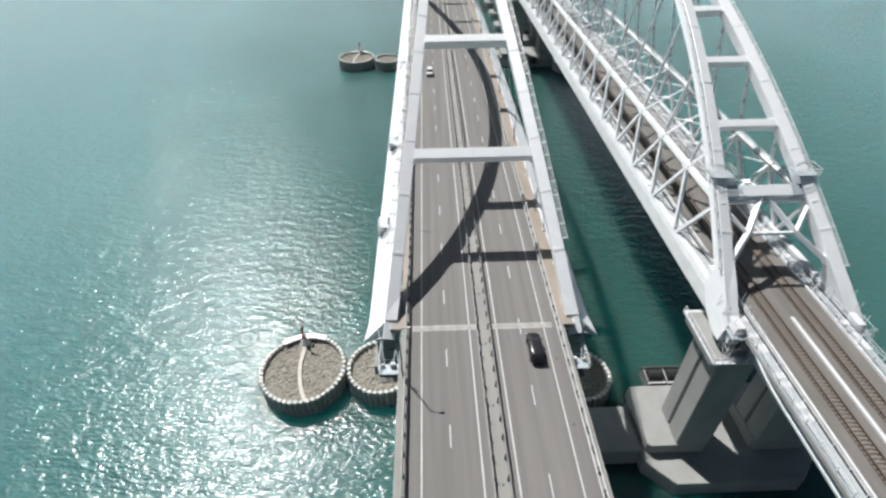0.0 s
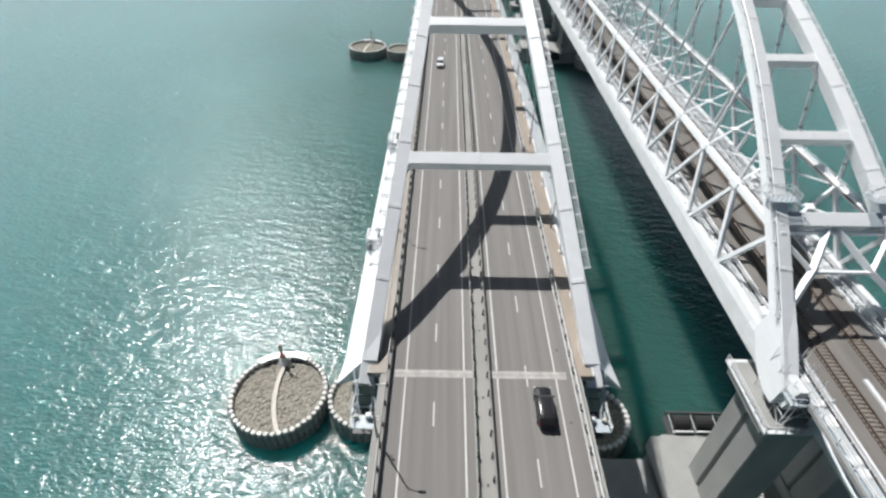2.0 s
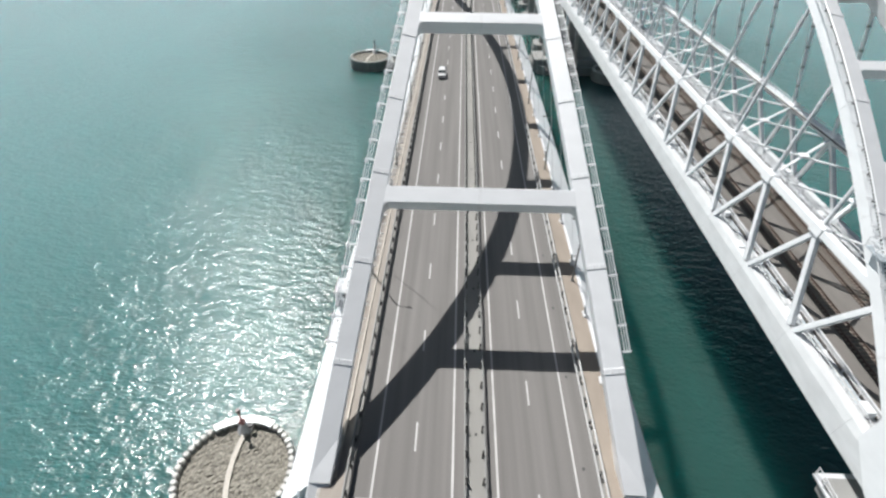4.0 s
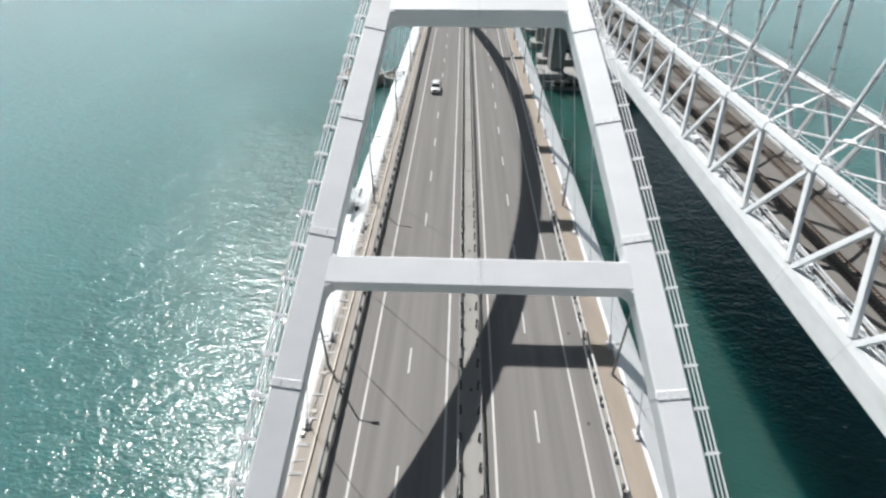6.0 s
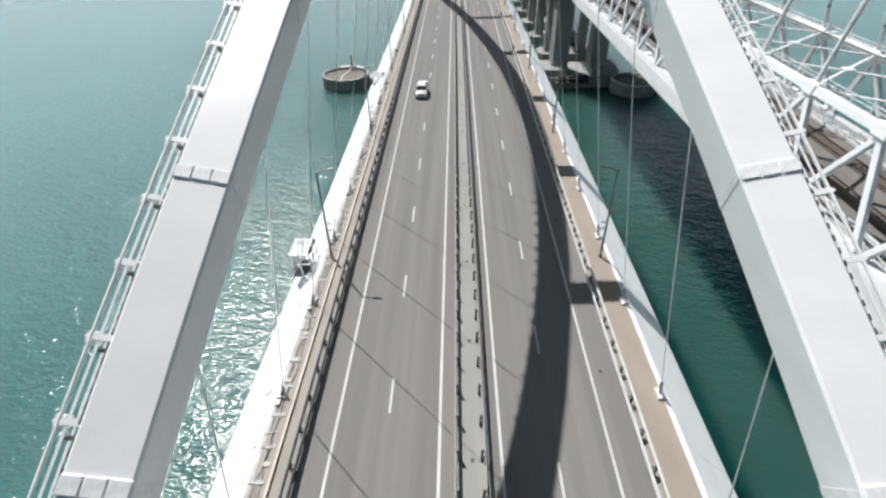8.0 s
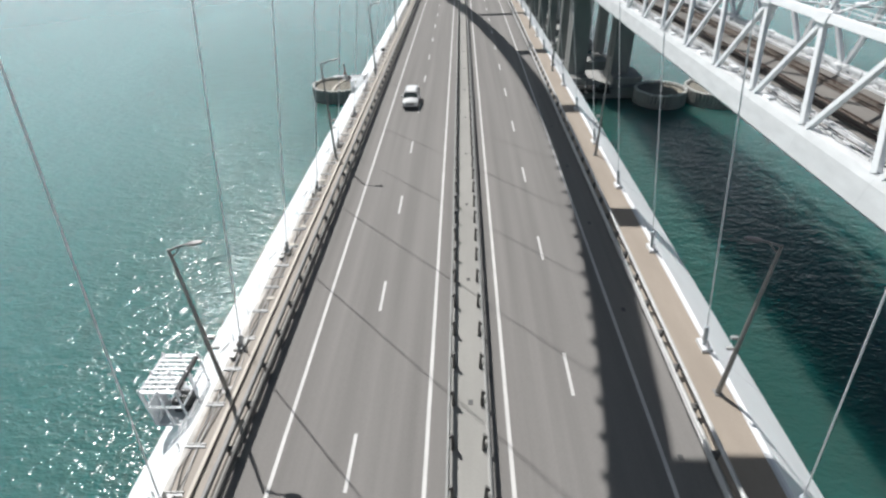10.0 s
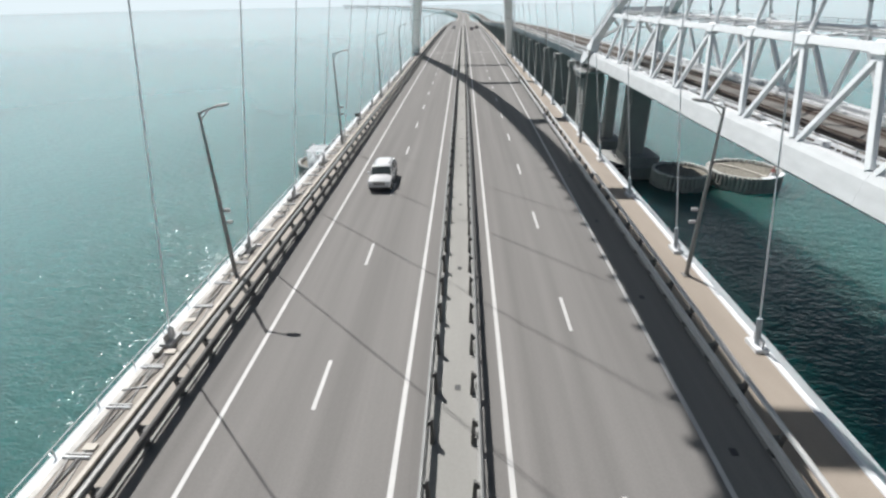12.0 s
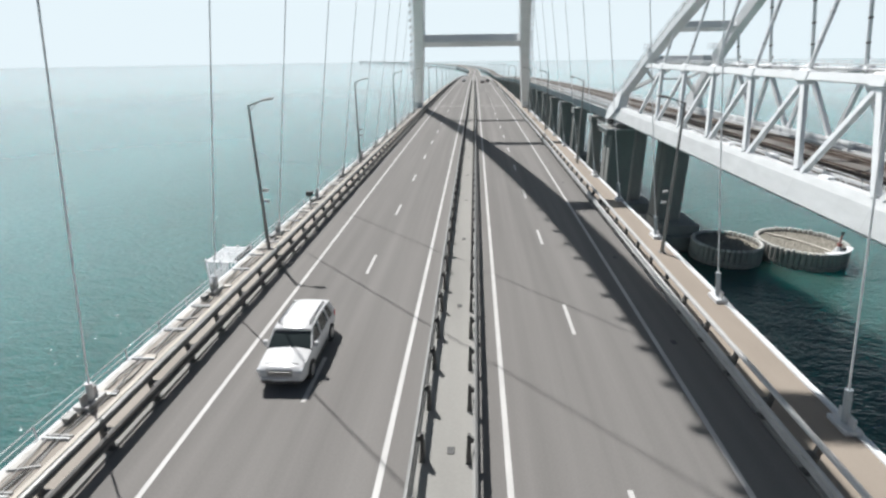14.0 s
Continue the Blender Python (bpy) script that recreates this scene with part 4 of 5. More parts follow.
def build_main_pier(y, flip):
    f = -1 if flip else 1
    yy = lambda a, b: (y + min(f * a, f * b), y + max(f * a, f * b))
    p = thing("main_pier", "stepped concrete pier base with tall columns under both arches", "bridge pier", "main piers", base=(RX, y + f * 4, WATER))
    part("lower_footing", octagon(31.2, 63.4, *yy(-8.4, 12.7), 4.5, WATER - 3, -34.2), CONCRETE, p)
    for xa, xb in ((31.9, 43.4), (51.8, 62.0)):
        part("plinth", octagon(xa, xb, *yy(-2.4, 10.8), 0.6, -34.2, -31.6), CONCRETE, p)
    part("tie_beam", octagon(-9, 31.15, *yy(-2.2, 7.4), 0.3, WATER - 3, -33.4), CONCRETE, p)
    part("road_footing", octagon(-9.5, 14, *yy(-4, 10.5), 3, WATER - 3, -34.4), CONCRETE, p)
    for s in (-1, 1):
        x = RX + s * 8.65
        xc = x - s * 1.15
        c = part("column", column(xc - 2.6, xc + 2.6, *yy(1.5, 2.2), -31.6, -7.9, 0.1), CONCRETE, p)
        for ya, yb in ((-2.3, 1.6), (2.1, 5.6)):
            part("shaft", column(xc - 3.1, xc + 3.1, *yy(ya, yb), -31.6, -7.95, 0.25), CONCRETE, c)
        cap = part("pier_cap", column(x - 3.5, x + 3.5, *yy(-2.9, 7.3), -7.9, -6.2, 0.3), CONCRETE, p)
        ya, yb = yy(-3.5, 7.9)
        part("cap_grating", box(x - 3.85, x + 3.85, ya, yb, -6.6, -6.35), WHITE_OLD, cap, "pale inspection walkway round the pier cap")
        for xx in (x - 3.75, x + 3.75):
            fence([(xx, ya + 0.1, -6.35), (xx, yb - 0.1, -6.35)], 9, 1.2, WHITE_OLD, cap)
        fence([(x - 3.75, y - f * 3.4, -6.35), (x + 3.75, y - f * 3.4, -6.35)], 7, 1.2, WHITE_OLD, cap)
        scaffold(x - s * 0.3, y, f, p)
        c = part("column", column(s * 7.0 - 2.4, s * 7.0 + 2.4, *yy(0.6, 6.6), -34.4, -11.0, 0.5, 0.2), CONCRETE, p)
        cap = part("pier_cap", column(s * 13.0 - 4.0, s * 13.0 + 3.2, *yy(0.2, 5.6), -11.0, -9.0, 0.3), CONCRETE, p)
        ya, yb = yy(-5.0, -3.2)
        part("cap_grating", box(*sorted((s * 12.2, s * 15.4)), ya, yb, -4.35, -4.2), GREYBLUE, cap, "grey blue steel work platform")
        for xx in (s * 12.5, s * 15.2):
            part("bracket", member((xx, y + f * -4.6, -4.4), (xx, y + f * 0.3, -8.6), 0.2, 0.3, 0.02), GREYBLUE, cap)
            part("bracket", member((xx, y + f * -4.6, -4.3), (xx, y + f * 0.5, -4.0), 0.2, 0.25, 0.02), GREYBLUE, cap)
        part("end_wall", box(*sorted((s * 11.6, s * 16.0)), *yy(0.4, 1.3), -9.0, -3.5, 0.05), CONCRETE, cap)
        # dark sheet added for the shade in the void below the deck end
        part("pit_floor", box(*sorted((s * 11.8, s * 15.9)), *yy(-3.2, 0.38), -8.6, -8.4), DARKSTEEL, cap, "dark sheet for the shaded void")
        fence([(s * 15.4, y - f * 5.0, -4.2), (s * 15.4, y + f * 0.3, -4.2)], 5, 1.15, WHITE_OLD, cap)
        # lattice and pipes between the deck end and the platform
        for q, (xa, xb) in enumerate(((12.6, 13.4), (13.4, 12.6), (14.6, 15.8), (15.8, 14.6))):
            part("strut", tube([(s * xa, y + f * 1.6, -1.4), (s * xb, y - f * 3.2, -4.2)], 0.1, 6), GREYBLUE, cap)
        for q, z in enumerate((-2.2, -4.2, -6.0)):
            part("pipe", tube([(s * 12.2, y + f * (0.1 - 0.5 * q), z), (s * 15.9, y + f * (0.1 - 0.5 * q), z)], 0.09, 6), WHITE_OLD if q != 1 else DARKSTEEL, cap)
        part("valve_box", box(s * 13.4 - 0.35, s * 13.4 + 0.35, *yy(-3.9, -3.3), -4.2, -3.4, 0.05), WHITE_OLD, cap)
        part("valve_box", box(s * 14.9 - 0.25, s * 14.9 + 0.25, *yy(-3.8, -3.4), -4.2, -3.6, 0.05), PALE, cap)
    part("cross_head", box(-9.0, 9.0, *yy(0.6, 5.2), -11.0, -9.0, 0.15), CONCRETE, p)
    # fender with rubber rolls beside the footing
    x0 = 37.8
    fb = part("fender_frame", box(x0 - 0.6, x0 + 12.4, *yy(12.9, 16.7), -35.2, -34.8, 0.05), DARKSTEEL, p, "dark fender frame beside the footing")
    for q in range(3):
        xx = x0 + 1.9 + q * 4.1
        part("fender_roll", tube([(xx - 1.5, y + f * 14.9, -33.9), (xx - 1.2, y + f * 14.9, -33.9), (xx + 1.2, y + f * 14.9, -33.9), (xx + 1.5, y + f * 14.9, -33.9)], 1.35, 14), RUBBER, fb)
        part("fender_bar", member((xx - 1.7, y + f * 12.9, -33.6), (xx + 1.7, y + f * 12.9, -33.6), 0.3, 0.3, 0.03), WHITE_OLD, fb)
    for q in range(4):
        for d in (-0.25, 0.25):
            xx = x0 - 0.15 + q * 4.1 + d
            part("fender_bar", member((xx, y + f * 12.7, -33.9), (xx, y + f * 16.5, -33.4), 0.14, 0.14, 0.03), WHITE_OLD if d > 0 else DARKSTEEL, fb)
    part("fender_bar", member((x0 - 0.5, y + f * 16.6, -33.4), (x0 + 12.3, y + f * 16.6, -33.4), 0.4, 0.6, 0.03), DARKSTEEL, fb)


def build_viaduct_piers():
    """Paired columns of the approach viaducts."""
    def rail_pier():
        p = thing("viaduct_pier", "grey concrete twin column pier under the railway viaduct", "bridge pier", "viaduct piers")
        for s in (-1, 1):
            part("column", column(s * 7.2 - 1.8, s * 7.2 + 1.8, -1.7, 1.7, -33, -7.2, 0.4, 0.15), CONCRETE, p)
        part("cap", column(-9.6, 9.6, -2.2, 2.2, -7.2, -5.3, 0.4), CONCRETE, p)
        part("footing", octagon(-12, 12, -6, 6, 2, WATER - 12, -33), CONCRETE, p)
        return p

    def road_pier():
        p = thing("viaduct_pier", "grey concrete twin column pier under the road viaduct", "bridge pier", "viaduct piers")
        for s in (-1, 1):
            part("column", column(s * 5.5 - 1.4, s * 5.5 + 1.4, -1.4, 1.4, -34, -5.6, 0.4, 0.15), CONCRETE, p)
        part("cap", column(-8, 8, -1.8, 1.8, -5.6, -4.2, 0.3), CONCRETE, p)
        part("footing", octagon(-9.5, 9.5, -5, 5, 2, WATER - 12, -34), CONCRETE, p)
        return p

    ys = [256 + 31 * k for k in range(14)] + [690 + 60 * k for k in range(14)]
    for make, x, level in ((rail_pier, RX, rail_level), (road_pier, 0.0, grade)):
        first = make()
        first.location = (x + bend(ys[0]), ys[0], level(ys[0]))
        for c in first.children:
            c.matrix_parent_inverse = Matrix.Identity(4)
        for y in ys[1:]:
            copy_thing(first, pose(x + bend(y), y, level(y)))
        for y in (-62, -124):
            copy_thing(first, pose(x, y, level(y)))


def build_islands():
    pile_mesh = mesh_of("round_post", tube([(0, 0, WATER - 3), (0, 0, -33.75)], 0.56, 10), PILE, False)
    cap_mesh = mesh_of("post_cap", tube([(0, 0, -33.76), (0, 0, -33.45), (0, 0, -33.3)], 0.56, 10, r2=0.42), PILECAP)

    def island(cx, cy, r, turn, beacon, label):
        isl = thing("pile_island", label, "pile island", "pile islands", base=(cx, cy, WATER))
        rng = random.Random(int(cx * 7 + cy))
        n = int(2 * math.pi * r / 1.16)
        for k in range(n):
            a = 2 * math.pi * k / n
            dz = rng.uniform(-0.12, 0.08)
            m = Matrix.Translation((cx + r * math.cos(a), cy + r * math.sin(a), dz))
            piece("round_post", pile_mesh, isl, m)
            piece("post_cap", cap_mesh, isl, m)
        # heaped stone filling
        bm = bmesh.new()
        step = 0.42
        m = int(r / step) + 2
        grid = {}
        for i in range(-m, m + 1):
            for k in range(-m, m + 1):
                px, py = i * step + rng.uniform(-0.14, 0.14), k * step + rng.uniform(-0.14, 0.14)
                if math.hypot(px, py) < r + 0.25:
                    grid[i, k] = bm.verts.new((cx + px, cy + py, -34.35 + 0.2 * noise.noise((px * 0.5, py * 0.5, 3)) + rng.uniform(-0.15, 0.15)))
        for i, k in list(grid):
            quad = [grid.get(q) for q in ((i, k), (i + 1, k), (i + 1, k + 1), (i, k + 1))]
            if all(quad):
                bm.faces.new(quad[:3])
                bm.faces.new((quad[0], quad[2], quad[3]))
        part("stone_fill", bm, GRAVEL, isl, "grey brown broken stone filling")
        ring = []
        for k in range(61):
            a = 2 * math.pi * k / 60
            ring.append([(cx + (r + d) * math.cos(a), cy + (r + d) * math.sin(a), z) for d, z in ((0.62, -37.2), (0.62, -36.7), (-0.6, -36.7), (-0.6, -37.2))])
        part("waling_ring", prism_rings(bmesh.new(), ring), PILE, isl)
        if beacon:
            d = Vector((math.cos(turn), math.sin(turn), 0))
            e = Vector((-d.y, d.x, 0))
            c = Vector((cx, cy, 0))
            rows = []
            for k in range(13):
                t = -1 + 2 * k / 12
                mid = c + d * (r * 0.93 * t) + e * (1.5 * (1 - t * t) - 0.7)
                rows.append([mid + e * w + Vector((0, 0, z)) for w, z in ((-0.42, -34.3), (0.42, -34.3), (0.42, -33.98), (-0.42, -33.98))])
            part("foot_path", prism_rings(bmesh.new(), rows), PALE, isl, "pale concrete foot path")
            b = c + d * (r - 0.6)
            slab = mesh_of("landing_slab", box(-0.6, 0.6, -0.72, 0.72, -33.5, -33.22, 0.04), WHITE)
            for k in range(-4, 5):
                an = turn + k * 1.12 / r
                piece("landing_slab", slab, isl, pose(cx + (r + 0.1) * math.cos(an), cy + (r + 0.1) * math.sin(an), 0.002 * (k % 2), 0, 0, math.degrees(an) + 90))
            q = b - d * 0.7
            part("mast_base", tube([(q.x, q.y, -34.3), (q.x, q.y, -33.3), (q.x, q.y, -32.3)], 1.25, 10, r2=0.35), WHITE_OLD, isl, "white cone foot of the beacon")
            mast = part("beacon_mast", tube([(q.x, q.y, -33.9), (q.x, q.y, -29.4)], 0.28, 8, r2=0.16), RED, isl, "red beacon mast")
            part("lantern", tube([(q.x, q.y, -29.4), (q.x, q.y, -28.6)], 0.34, 8), DARKSTEEL, mast)
            part("mast_box", box(q.x - 0.45, q.x + 0.45, q.y - 0.4, q.y + 0.4, -32.3, -31.5, 0.05), RED, mast)
            part("solar_panel", box(q.x + 0.9, q.x + 1.7, q.y - 0.3, q.y + 0.4, -33.22, -32.7, 0.03), DARKSTEEL, isl)

    big = "ring of concrete piles filled with broken stone, with a red beacon"
    small = "ring of concrete piles filled with broken stone beside a pier"
    island(-36.3, 19.8, 8.9, radians(97), True, big)
    island(-19.2, 19.6, 7.0, 0, False, small)
    island(23.6, 15.8, 6.4, 0, False, small)
    island(-45.2, 224.5, 8.9, radians(80), True, big)
    island(-28.4, 221.5, 6.4, 0, False, small)
    island(66.4, 212.6, 7.9, 0, False, small)
    island(85.4, 213.4, 9.9, radians(-60), True, big)


# ---- lamps, walkway fittings ----
def build_lamps():
    lamp = thing("street_lamp", "grey steel street lamp with one short arm", "street lamp", "street lamps")
    part("pole", tube([(0, 0, 0.0), (0, 0, 9.3)], 0.13, 8, r2=0.065), GALV, lamp)
    part("base_plate", box(-0.22, 0.22, -0.22, 0.22, 0, 0.05, 0.01), GALV, lamp)
    part("arm", tube([(0, 0, 9.2), (0.2, 0, 9.32), (0.6, 0, 9.46), (1.0, 0, 9.56)], 0.045, 6), GALV, lamp)
    part("stay", tube([(0, 0, 8.85), (0.55, 0, 9.42)], 0.025, 5), GALV, lamp)
    bm = bmesh.new()
    bmesh.ops.create_uvsphere(bm, u_segments=12, v_segments=6, radius=1, matrix=Matrix.Translation((1.25, 0, 9.62)) @ Matrix.Rotation(-0.16, 4, "Y") @ Matrix.Diagonal((0.42, 0.17, 0.08, 1)))
    part("lamp_head", bm, GALV, lamp, "flat grey lamp head")
    for z in (3.2, 3.9):
        c = part("camera_box", box(0.18, 0.5, -0.08, 0.08, z, z + 0.16, 0.02), PIPEGREY, lamp, "small grey traffic camera on the pole")
        part("bracket", tube([(0.05, 0, z + 0.02), (0.3, 0, z + 0.06)], 0.03, 5), DARKGALV, c)
    spots = []
    for k in range(7):
        y = 29.5 + 29.1 * k
        spots += [(-12.95, y, 0), (12.95, y, 180)]
    for k in range(9):
        y = 236 + 31 * k
        spots += [(-12.2, y, 0), (12.2, y, 180)]
    spots += [(-11.6, -8.4, 0), (-11.6, -38, 0)]
    x, y, a = spots[0]
    lamp.location = (x, y, grade(y) + 0.18)
    for x, y, a in spots[1:]:
        copy_thing(lamp, pose(x, y, grade(y) + 0.18, 0, 0, a))


def build_walkway_fittings():
    # low parapet rail between the walkway and the fittings strip
    r = thing("walkway_railing", "low tan parapet rail along the walkway with a dark strip for its shadow", "railing")
    ys = arc_y(2, 222, 8)
    part("rail", ribbon(ys, [(-12.28, 0.29), (-12.45, 0.29), (-12.45, 0.39), (-12.28, 0.39)]), PALE, r, "pale tan top rail")
    # dark strip that paints the cast shadow and gap beside the rail
    part("lower_rail", ribbon(ys, [(-12.28, 0.19), (-12.32, 0.19), (-12.32, 0.288), (-12.28, 0.288)]), DARKGALV, r, "dark strip for the shadow beside the rail")
    post = mesh_of("post", box(-0.04, 0.04, -0.05, 0.05, 0.16, 0.29), DARKGALV)
    for y in arc_y(2, 222, 2.41):
        piece("post", post, r, pose(-12.37, y, grade(y)))
    r = thing("edge_railing", "thin pale wire railing on the seaward deck edge", "railing")
    for z in (0.55, 0.3):
        prof = [(-14.02 + 0.018 * math.cos(a), z + 0.018 * math.sin(a)) for a in (2 * math.pi * k / 6 for k in range(6))]
        part("rail", ribbon(ys, prof), WHITE_OLD, r)
    post = mesh_of("post", box(-0.02, 0.02, -0.02, 0.02, 0.05, 0.56), WHITE_OLD)
    for y in arc_y(2, 222, 2.41):
        piece("post", post, r, pose(-14.02, y, grade(y)))
    bm = box(-0.24, 0.24, -0.16, 0.16, 0.06, 0.1, 0.01)
    add_box(bm, -0.24, -0.18, -0.1, 0.1, 0, 0.07)
    add_box(bm, 0.18, 0.24, -0.1, 0.1, 0, 0.07)
    cover = tagged(ob_from("cover_plate", bm, PALE), "pale steel cover plate on the deck edge strip", "cover plate", "cover plates")
    rng = random.Random(11)
    spots = [(-13.1 + rng.uniform(-0.2, 0.2), 10 + 2.41 * k + rng.uniform(-0.7, 0.7)) for k in range(86) if rng.random() < 0.4]
    cover.location = (spots[0][0], spots[0][1], grade(spots[0][1]) + 0.16)
    for x, y in spots[1:]:
        copy_thing(cover, pose(x, y, grade(y) + 0.16, 0, 0, rng.uniform(-3, 3)))
    # slack cables lying along the strip from hanger foot to hanger foot
    bundle = thing("cable_bundle", "slack grey cables lying along the deck edge strip", "cable bundle")
    for k in range(5):
        pts = []
        for y in arc_y(24, 190, 1.2):
            x = -12.95 - 0.08 * k + 0.16 * math.sin(0.55 * y + 1.7 * k) + 0.09 * math.sin(1.31 * y * (1 + 0.1 * k))
            pts.append((x, y, grade(y) + 0.19 + 0.01 * k))
        part("cable", tube(pts, 0.026, 5), DARKGALV if k % 2 else PIPEGREY, bundle)
    bm = box(-0.14, 0.14, -0.2, 0.2, 0, 0.2, 0.02)
    add_box(bm, -0.16, 0.16, -0.22, 0.22, 0.2, 0.23, 0.01)
    case = tagged(ob_from("junction_box", bm, GALV), "dark steel junction box beside a hanger foot", "junction box", "junction boxes")
    spots = [110.1 + 9.64 * n - 0.9 for n in range(-9, 11)]
    case.location = (-13.47, spots[0], grade(spots[0]) + 0.16)
    for y in spots[1:]:
        copy_thing(case, pose(-13.47, y, grade(y) + 0.16))
    # work cradles hung outside the fairing
    cradle = thing("work_cradle", "white lattice inspection cradle hung outside the deck edge", "work cradle", "work cradles")
    bars = [((-1.0, y, z), (0.9, y, z)) for y in (-1.3, 1.3) for z in (-1.3, 0.2, 1.3)]
    bars += [((x, -1.3, z), (x, 1.3, z)) for x in (-1.0, 0.9) for z in (-1.3, 0.2, 1.3)]
    bars += [((x, y, -1.3), (x, y, 1.5)) for x in (-1.0, -0.05, 0.9) for y in (-1.3, 0, 1.3)]
    bars += [((-1.0, -1.3, -1.3), (-1.0, 1.3, 0.2)), ((-1.0, 1.3, 0.2), (-1.0, -1.3, 1.3))]
    for p, q in bars:
        part("bar", member(p, q, 0.1, 0.1, 0.015, (0.3, 0.9, 0.2)), WHITE, cradle)
    part("cradle_floor", box(-1.0, 0.9, -1.3, 1.3, -1.36, -1.3), GREYBLUE, cradle)
    for k in range(9):
        y = -1.2 + 0.3 * k
        part("slat", box(-1.04, -0.98, y - 0.05, y + 0.05, -1.3, 1.3), WHITE, cradle)
        part("slat", box(-1.0, 0.9, y - 0.06, y + 0.06, 1.28, 1.34), WHITE, cradle)
    part("winch", box(-0.4, 0.5, -0.5, 0.5, -1.3, -0.5, 0.06), DARKSTEEL, cradle)
    part("motor_cover", box(-0.9, -0.2, 0.3, 1.1, -1.3, -0.3, 0.12), WHITE, cradle, "white rounded motor cover")
    part("roller", tube([(0.9, -1.1, 1.35), (0.9, 1.1, 1.35)], 0.14, 8), DARKSTEEL, cradle)
    part("side_sheet", box(-1.06, -1.0, -1.3, 0.2, -1.3, 0.2, 0.01), WHITE, cradle, "white side sheet")
    cradle.location = (-15.7, 58.7, grade(58.7) + 0.1)
    copy_thing(cradle, pose(-15.5, 116.4, grade(116.4) - 1.5))
    copy_thing(cradle, pose(-16.2, 27.0, grade(27) - 1.0))


def build_signal_post():
    """A short post with a dark box beside the hangers."""
    p = thing("signal_post", "short grey post with a dark signal box on the walkway", "signal post", base=(-13.0, 126.4, grade(126.4) + 0.17))
    part("post", tube([(-13.0, 126.4, grade(126.4) + 0.15), (-13.0, 126.4, grade(126.4) + 1.3)], 0.05, 6), GALV, p)
    part("signal_box", box(-13.3, -12.7, 126.25, 126.5, grade(126.4) + 1.2, grade(126.4) + 1.6, 0.04), DARKSTEEL, p, "dark signal box")


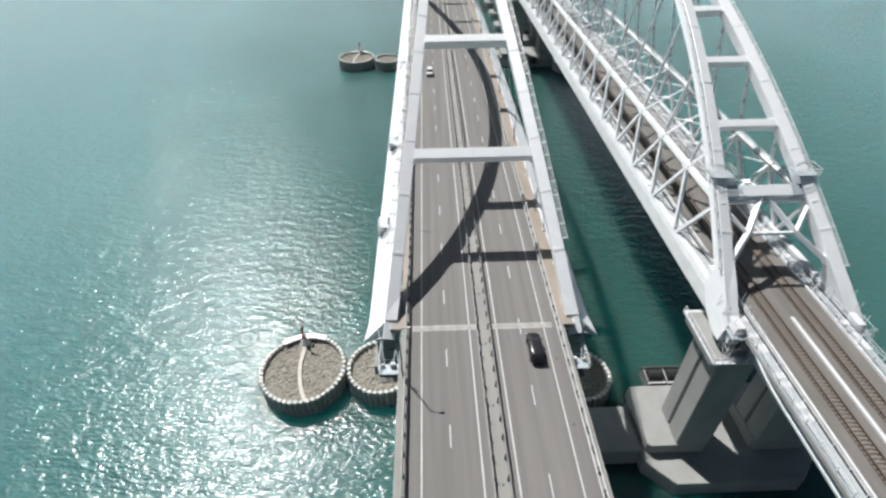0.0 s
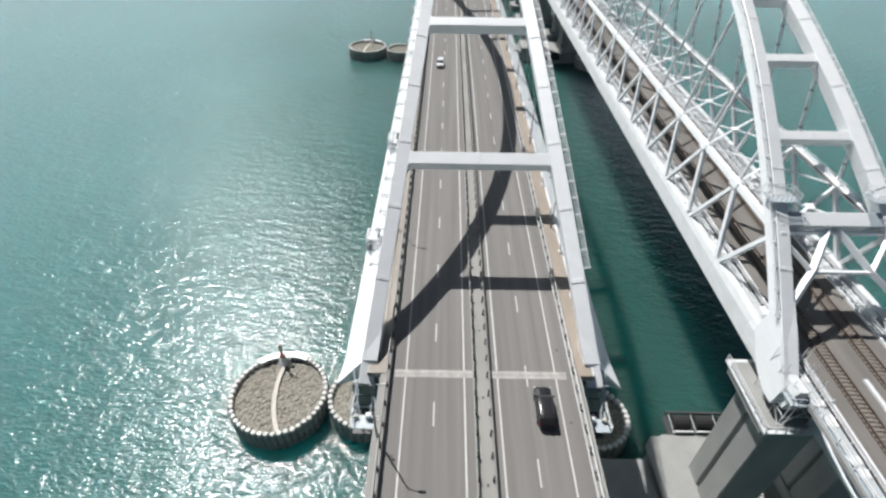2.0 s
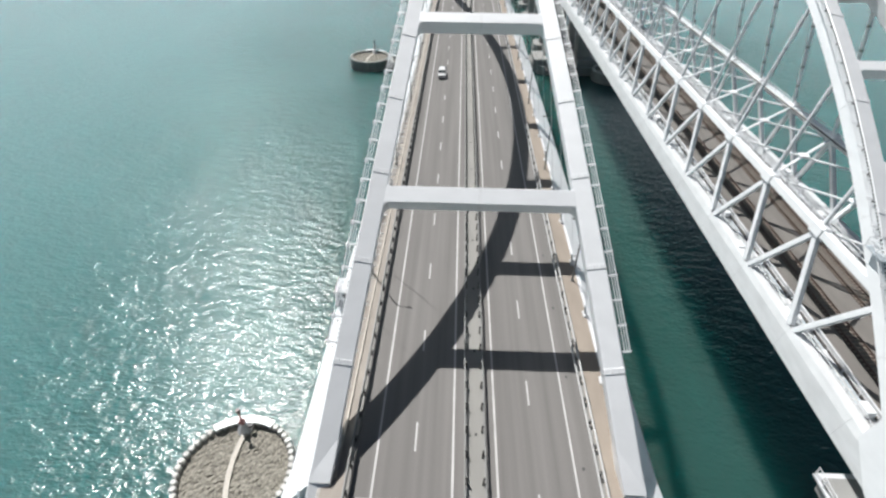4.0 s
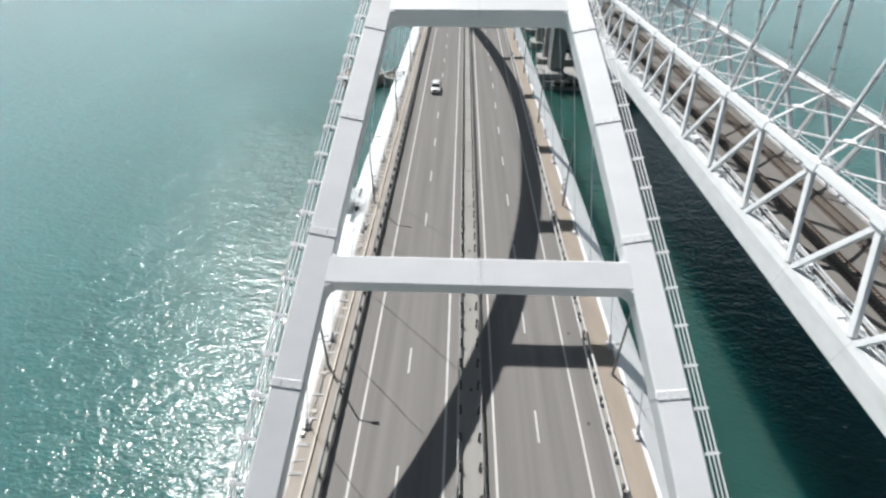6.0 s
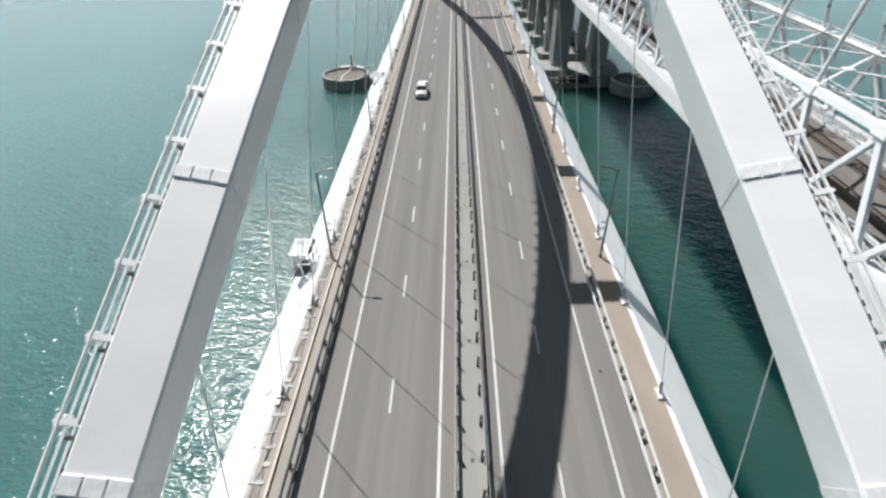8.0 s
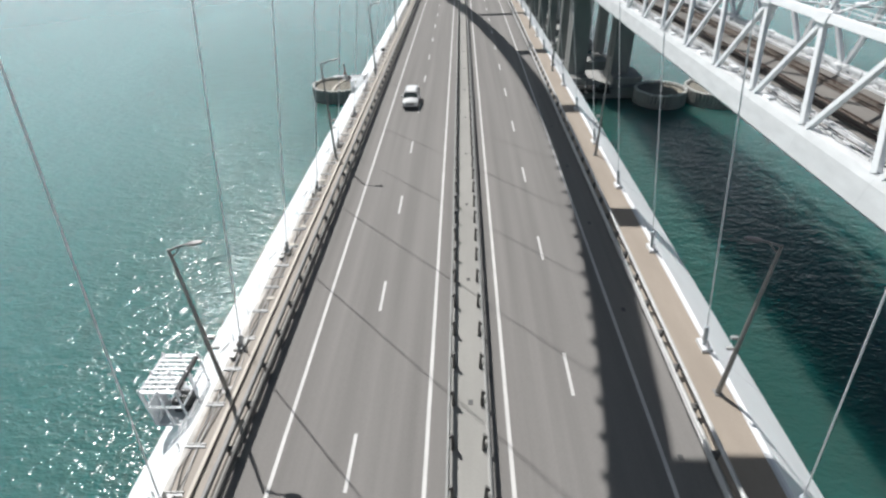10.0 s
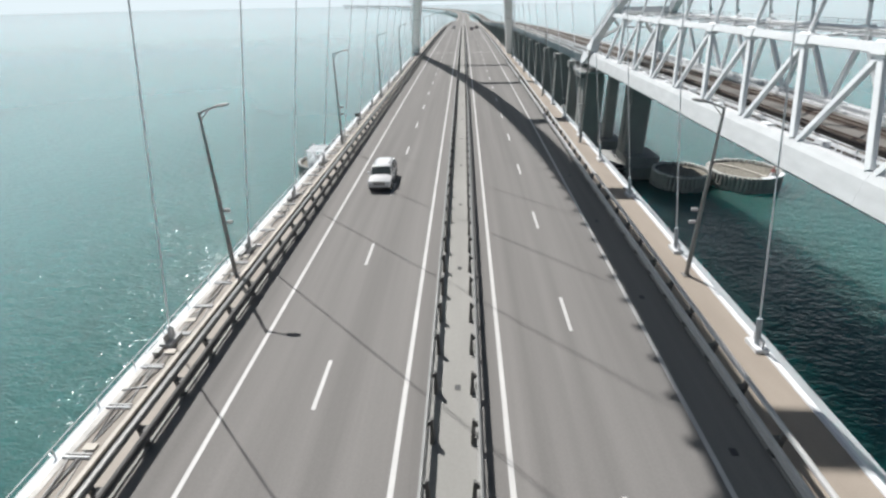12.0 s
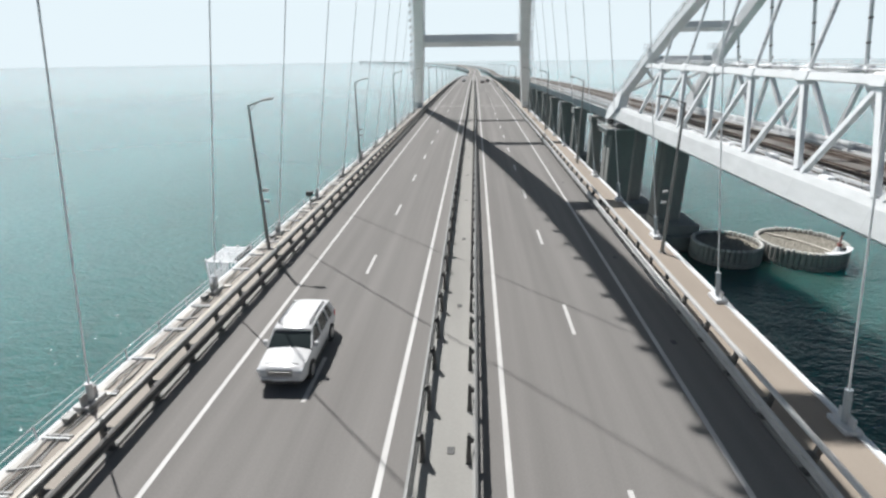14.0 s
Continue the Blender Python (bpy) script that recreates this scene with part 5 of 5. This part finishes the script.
# ---- vehicles ----
def build_car(paint, label, length=4.8, width=1.94, tall=1.76, rails=True):
    """A sport utility car that faces -y; wheels on z = 0."""
    car = thing("car", label, "car", "cars")
    L, W = length / 2, width / 2
    belt, hood = 1.12, 1.08

    def ring(y, w, zb, zt, round_=0.12):
        # flat belly, bulging flank, rounded shoulder
        side = [(w * 0.9, zb), (w * 0.97, zb + 0.1), (w, zb + (zt - zb) * 0.45), (w * 0.985, zt - 0.16), (w * 0.95, zt - 0.05), (w * 0.84, zt), (w * 0.4, zt + 0.025)]
        return [(x, y, z) for x, z in side] + [(-x, y, z) for x, z in reversed(side)]

    rows = [(-L, W * 0.84, 0.45, 0.88), (-L + 0.05, W * 0.91, 0.38, 0.95), (-L + 0.18, W * 0.96, 0.33, 0.99), (-L + 0.55, W * 0.99, 0.3, 1.03), (-L + 1.35, W, 0.3, hood + 0.04), (-0.4, W, 0.3, belt), (1.2, W, 0.3, belt), (L - 0.35, W * 0.99, 0.32, belt), (L - 0.1, W * 0.95, 0.36, belt - 0.04), (L, W * 0.87, 0.44, belt - 0.16)]
    part("body", prism_rings(bmesh.new(), [ring(*r) for r in rows]), paint, car, smooth=True)
    top = [(-L + 1.25, W * 0.88, belt - 0.06, 0.0), (-L + 1.98, W * 0.79, belt - 0.06, 0.96), (-L + 2.4, W * 0.78, belt - 0.06, 1.0), (L - 0.6, W * 0.77, belt - 0.06, 0.96), (L - 0.12, W * 0.84, belt - 0.06, 0.05)]
    rr = []
    for y, w, zb, k in top:
        zt = zb + 0.08 + (tall - zb - 0.08) * k
        rr.append([(-W * 0.95, y, zb), (W * 0.95, y, zb), (W * 0.95 - (W * 0.95 - w) * k, y, zt - 0.06 * k), (w - 0.12, y, zt), (-w + 0.12, y, zt), (-W * 0.95 + (W * 0.95 - w) * k, y, zt - 0.06 * k)])
    part("cabin", prism_rings(bmesh.new(), rr), GLASS, car, "dark tinted glass house", True)
    # roof panel, arched across and along
    roof = []
    for y, w, z in ((-L + 1.82, 0.80, tall - 0.1), (-L + 1.98, 0.81, tall - 0.04), (-L + 2.5, 0.81, tall), (0.6, 0.81, tall + 0.01), (L - 0.9, 0.8, tall - 0.02), (L - 0.42, 0.79, tall - 0.09), (L - 0.26, 0.77, tall - 0.14)):
        side = [(W * (w + 0.02), z - 0.07), (W * w, z - 0.01), (W * (w - 0.08), z + 0.03), (W * 0.35, z + 0.055)]
        roof.append([(x, y, h) for x, h in side] + [(-x, y, h) for x, h in reversed(side)])
    part("roof", prism_rings(bmesh.new(), roof), paint, car, smooth=True)
    for s in (-1, 1):
        # pillars
        for (y0, z0, y1, z1) in ((-L + 1.25, belt - 0.02, -L + 1.98, tall - 0.1), (0.12, belt - 0.02, 0.16, tall - 0.06), (1.28, belt - 0.02, 1.2, tall - 0.08), (L - 0.28, belt - 0.02, L - 0.52, tall - 0.12)):
            part("pillar", member((s * W * 0.955, y0, z0), (s * W * 0.805, y1, z1), 0.34 if y0 > 1.4 else 0.12, 0.06, 0.01, (s, 0, 0.3)), paint, car)
        if rails:
            part("roof_rail", tube([(s * W * 0.68, -0.3, tall + 0.04), (s * W * 0.68, -0.15, tall + 0.12), (s * W * 0.68, L - 0.85, tall + 0.1), (s * W * 0.68, L - 0.7, tall + 0.0)], 0.03, 6), DARKSTEEL, car)
        m = part("mirror", box(s * W * 1.0, s * W * 1.2, -L + 1.42, -L + 1.58, belt - 0.02, belt + 0.2, 0.03) if s > 0 else box(s * W * 1.2, s * W * 1.0, -L + 1.42, -L + 1.58, belt - 0.02, belt + 0.2, 0.03), paint, car)
        part("headlight", box(min(s * W * 0.55, s * W * 0.93), max(s * W * 0.55, s * W * 0.93), -L - 0.02, -L + 0.22, 0.78, 0.94, 0.03), CLEAR, car)
        part("tail_light", box(min(s * W * 0.78, s * W * 0.96), max(s * W * 0.78, s * W * 0.96), L - 0.12, L + 0.01, 0.75, 1.08, 0.03), TAILRED, car)
        part("sill", box(min(s * W * 0.9, s * W * 1.01), max(s * W * 0.9, s * W * 1.01), -L + 1.35, L - 1.35, 0.27, 0.42, 0.02), DARKSTEEL, car)
        for y in (-L + 0.95, L - 0.95):
            arch_bm = tube([(s * (W - 0.22), y, 0.37), (s * (W + 0.012), y, 0.37)], 0.42, 16)
            part("wheel_arch", arch_bm, RUBBER, car)
            t = part("tyre", tube([(s * (W - 0.2), y, 0.36), (s * (W + 0.03), y, 0.36)], 0.36, 18), RUBBER, car)
            part("rim", tube([(s * (W + 0.0), y, 0.36), (s * (W + 0.045), y, 0.36)], 0.24, 14), ALLOY, t)
    part("grille", box(-W * 0.5, W * 0.5, -L - 0.025, -L + 0.1, 0.62, 0.88, 0.02), DARKGALV, car, "dark grey grille")
    for k in range(3):
        part("grille_bar", box(-W * 0.48, W * 0.48, -L - 0.045, -L - 0.02, 0.66 + 0.08 * k, 0.69 + 0.08 * k), ALLOY, car)
    part("front_bumper", box(-W * 0.82, W * 0.82, -L - 0.06, -L + 0.2, 0.44, 0.6, 0.05), paint, car)
    part("front_valance", box(-W * 0.8, W * 0.8, -L - 0.03, -L + 0.2, 0.3, 0.44, 0.03), DARKSTEEL, car)
    part("number_plate", box(-0.26, 0.26, -L - 0.085, -L - 0.055, 0.47, 0.58), CLEAR, car)
    part("rear_bumper", box(-W * 0.86, W * 0.86, L - 0.15, L + 0.05, 0.38, 0.6, 0.04), DARKSTEEL, car)
    part("hood_panel", prism_rings(bmesh.new(), [[(-W * 0.72, y, z), (W * 0.72, y, z), (W * 0.66, y, z + 0.045), (W * 0.2, y, z + 0.06), (-W * 0.2, y, z + 0.06), (-W * 0.66, y, z + 0.045)] for y, z in ((-L + 0.3, 1.0), (-L + 0.8, 1.05), (-L + 1.3, 1.1))]), paint, car, smooth=True)
    return car


def build_cars():
    suv = build_car(CARWHITE, "white sport utility car with roof rails on the road")
    suv.location = (-6.6, 104.2, grade(104.2) + 0.004)
    dark = build_car(CARDARK, "black sport utility car on the road", 4.9, 1.98, 1.8)
    dark.matrix_basis = pose(7.0, -4.6, grade(-4.6) + 0.004, 0, 0, 180)
    for paint, x, y, a, lab in ((CARGREY, 4.9, 372, 180, "grey car far along the road"), (CARDARK, 8.0, 388, 180, "black car far along the road"), (CARWHITE, -5.6, 398, 0, "white car far along the road")):
        c = build_car(paint, lab, 4.5, 1.85, 1.6, False)
        c.matrix_basis = pose(x, y, grade(y) + 0.004, 0, 0, a)


build_sea()
build_haze()
build_road()
build_deck()
build_barriers()
build_road_arch()
build_rail_arch()
build_track()
build_main_pier(0.0, False)
build_main_pier(229.5, True)
build_viaduct_piers()
build_islands()
build_lamps()
build_walkway_fittings()
build_signal_post()
build_cars()
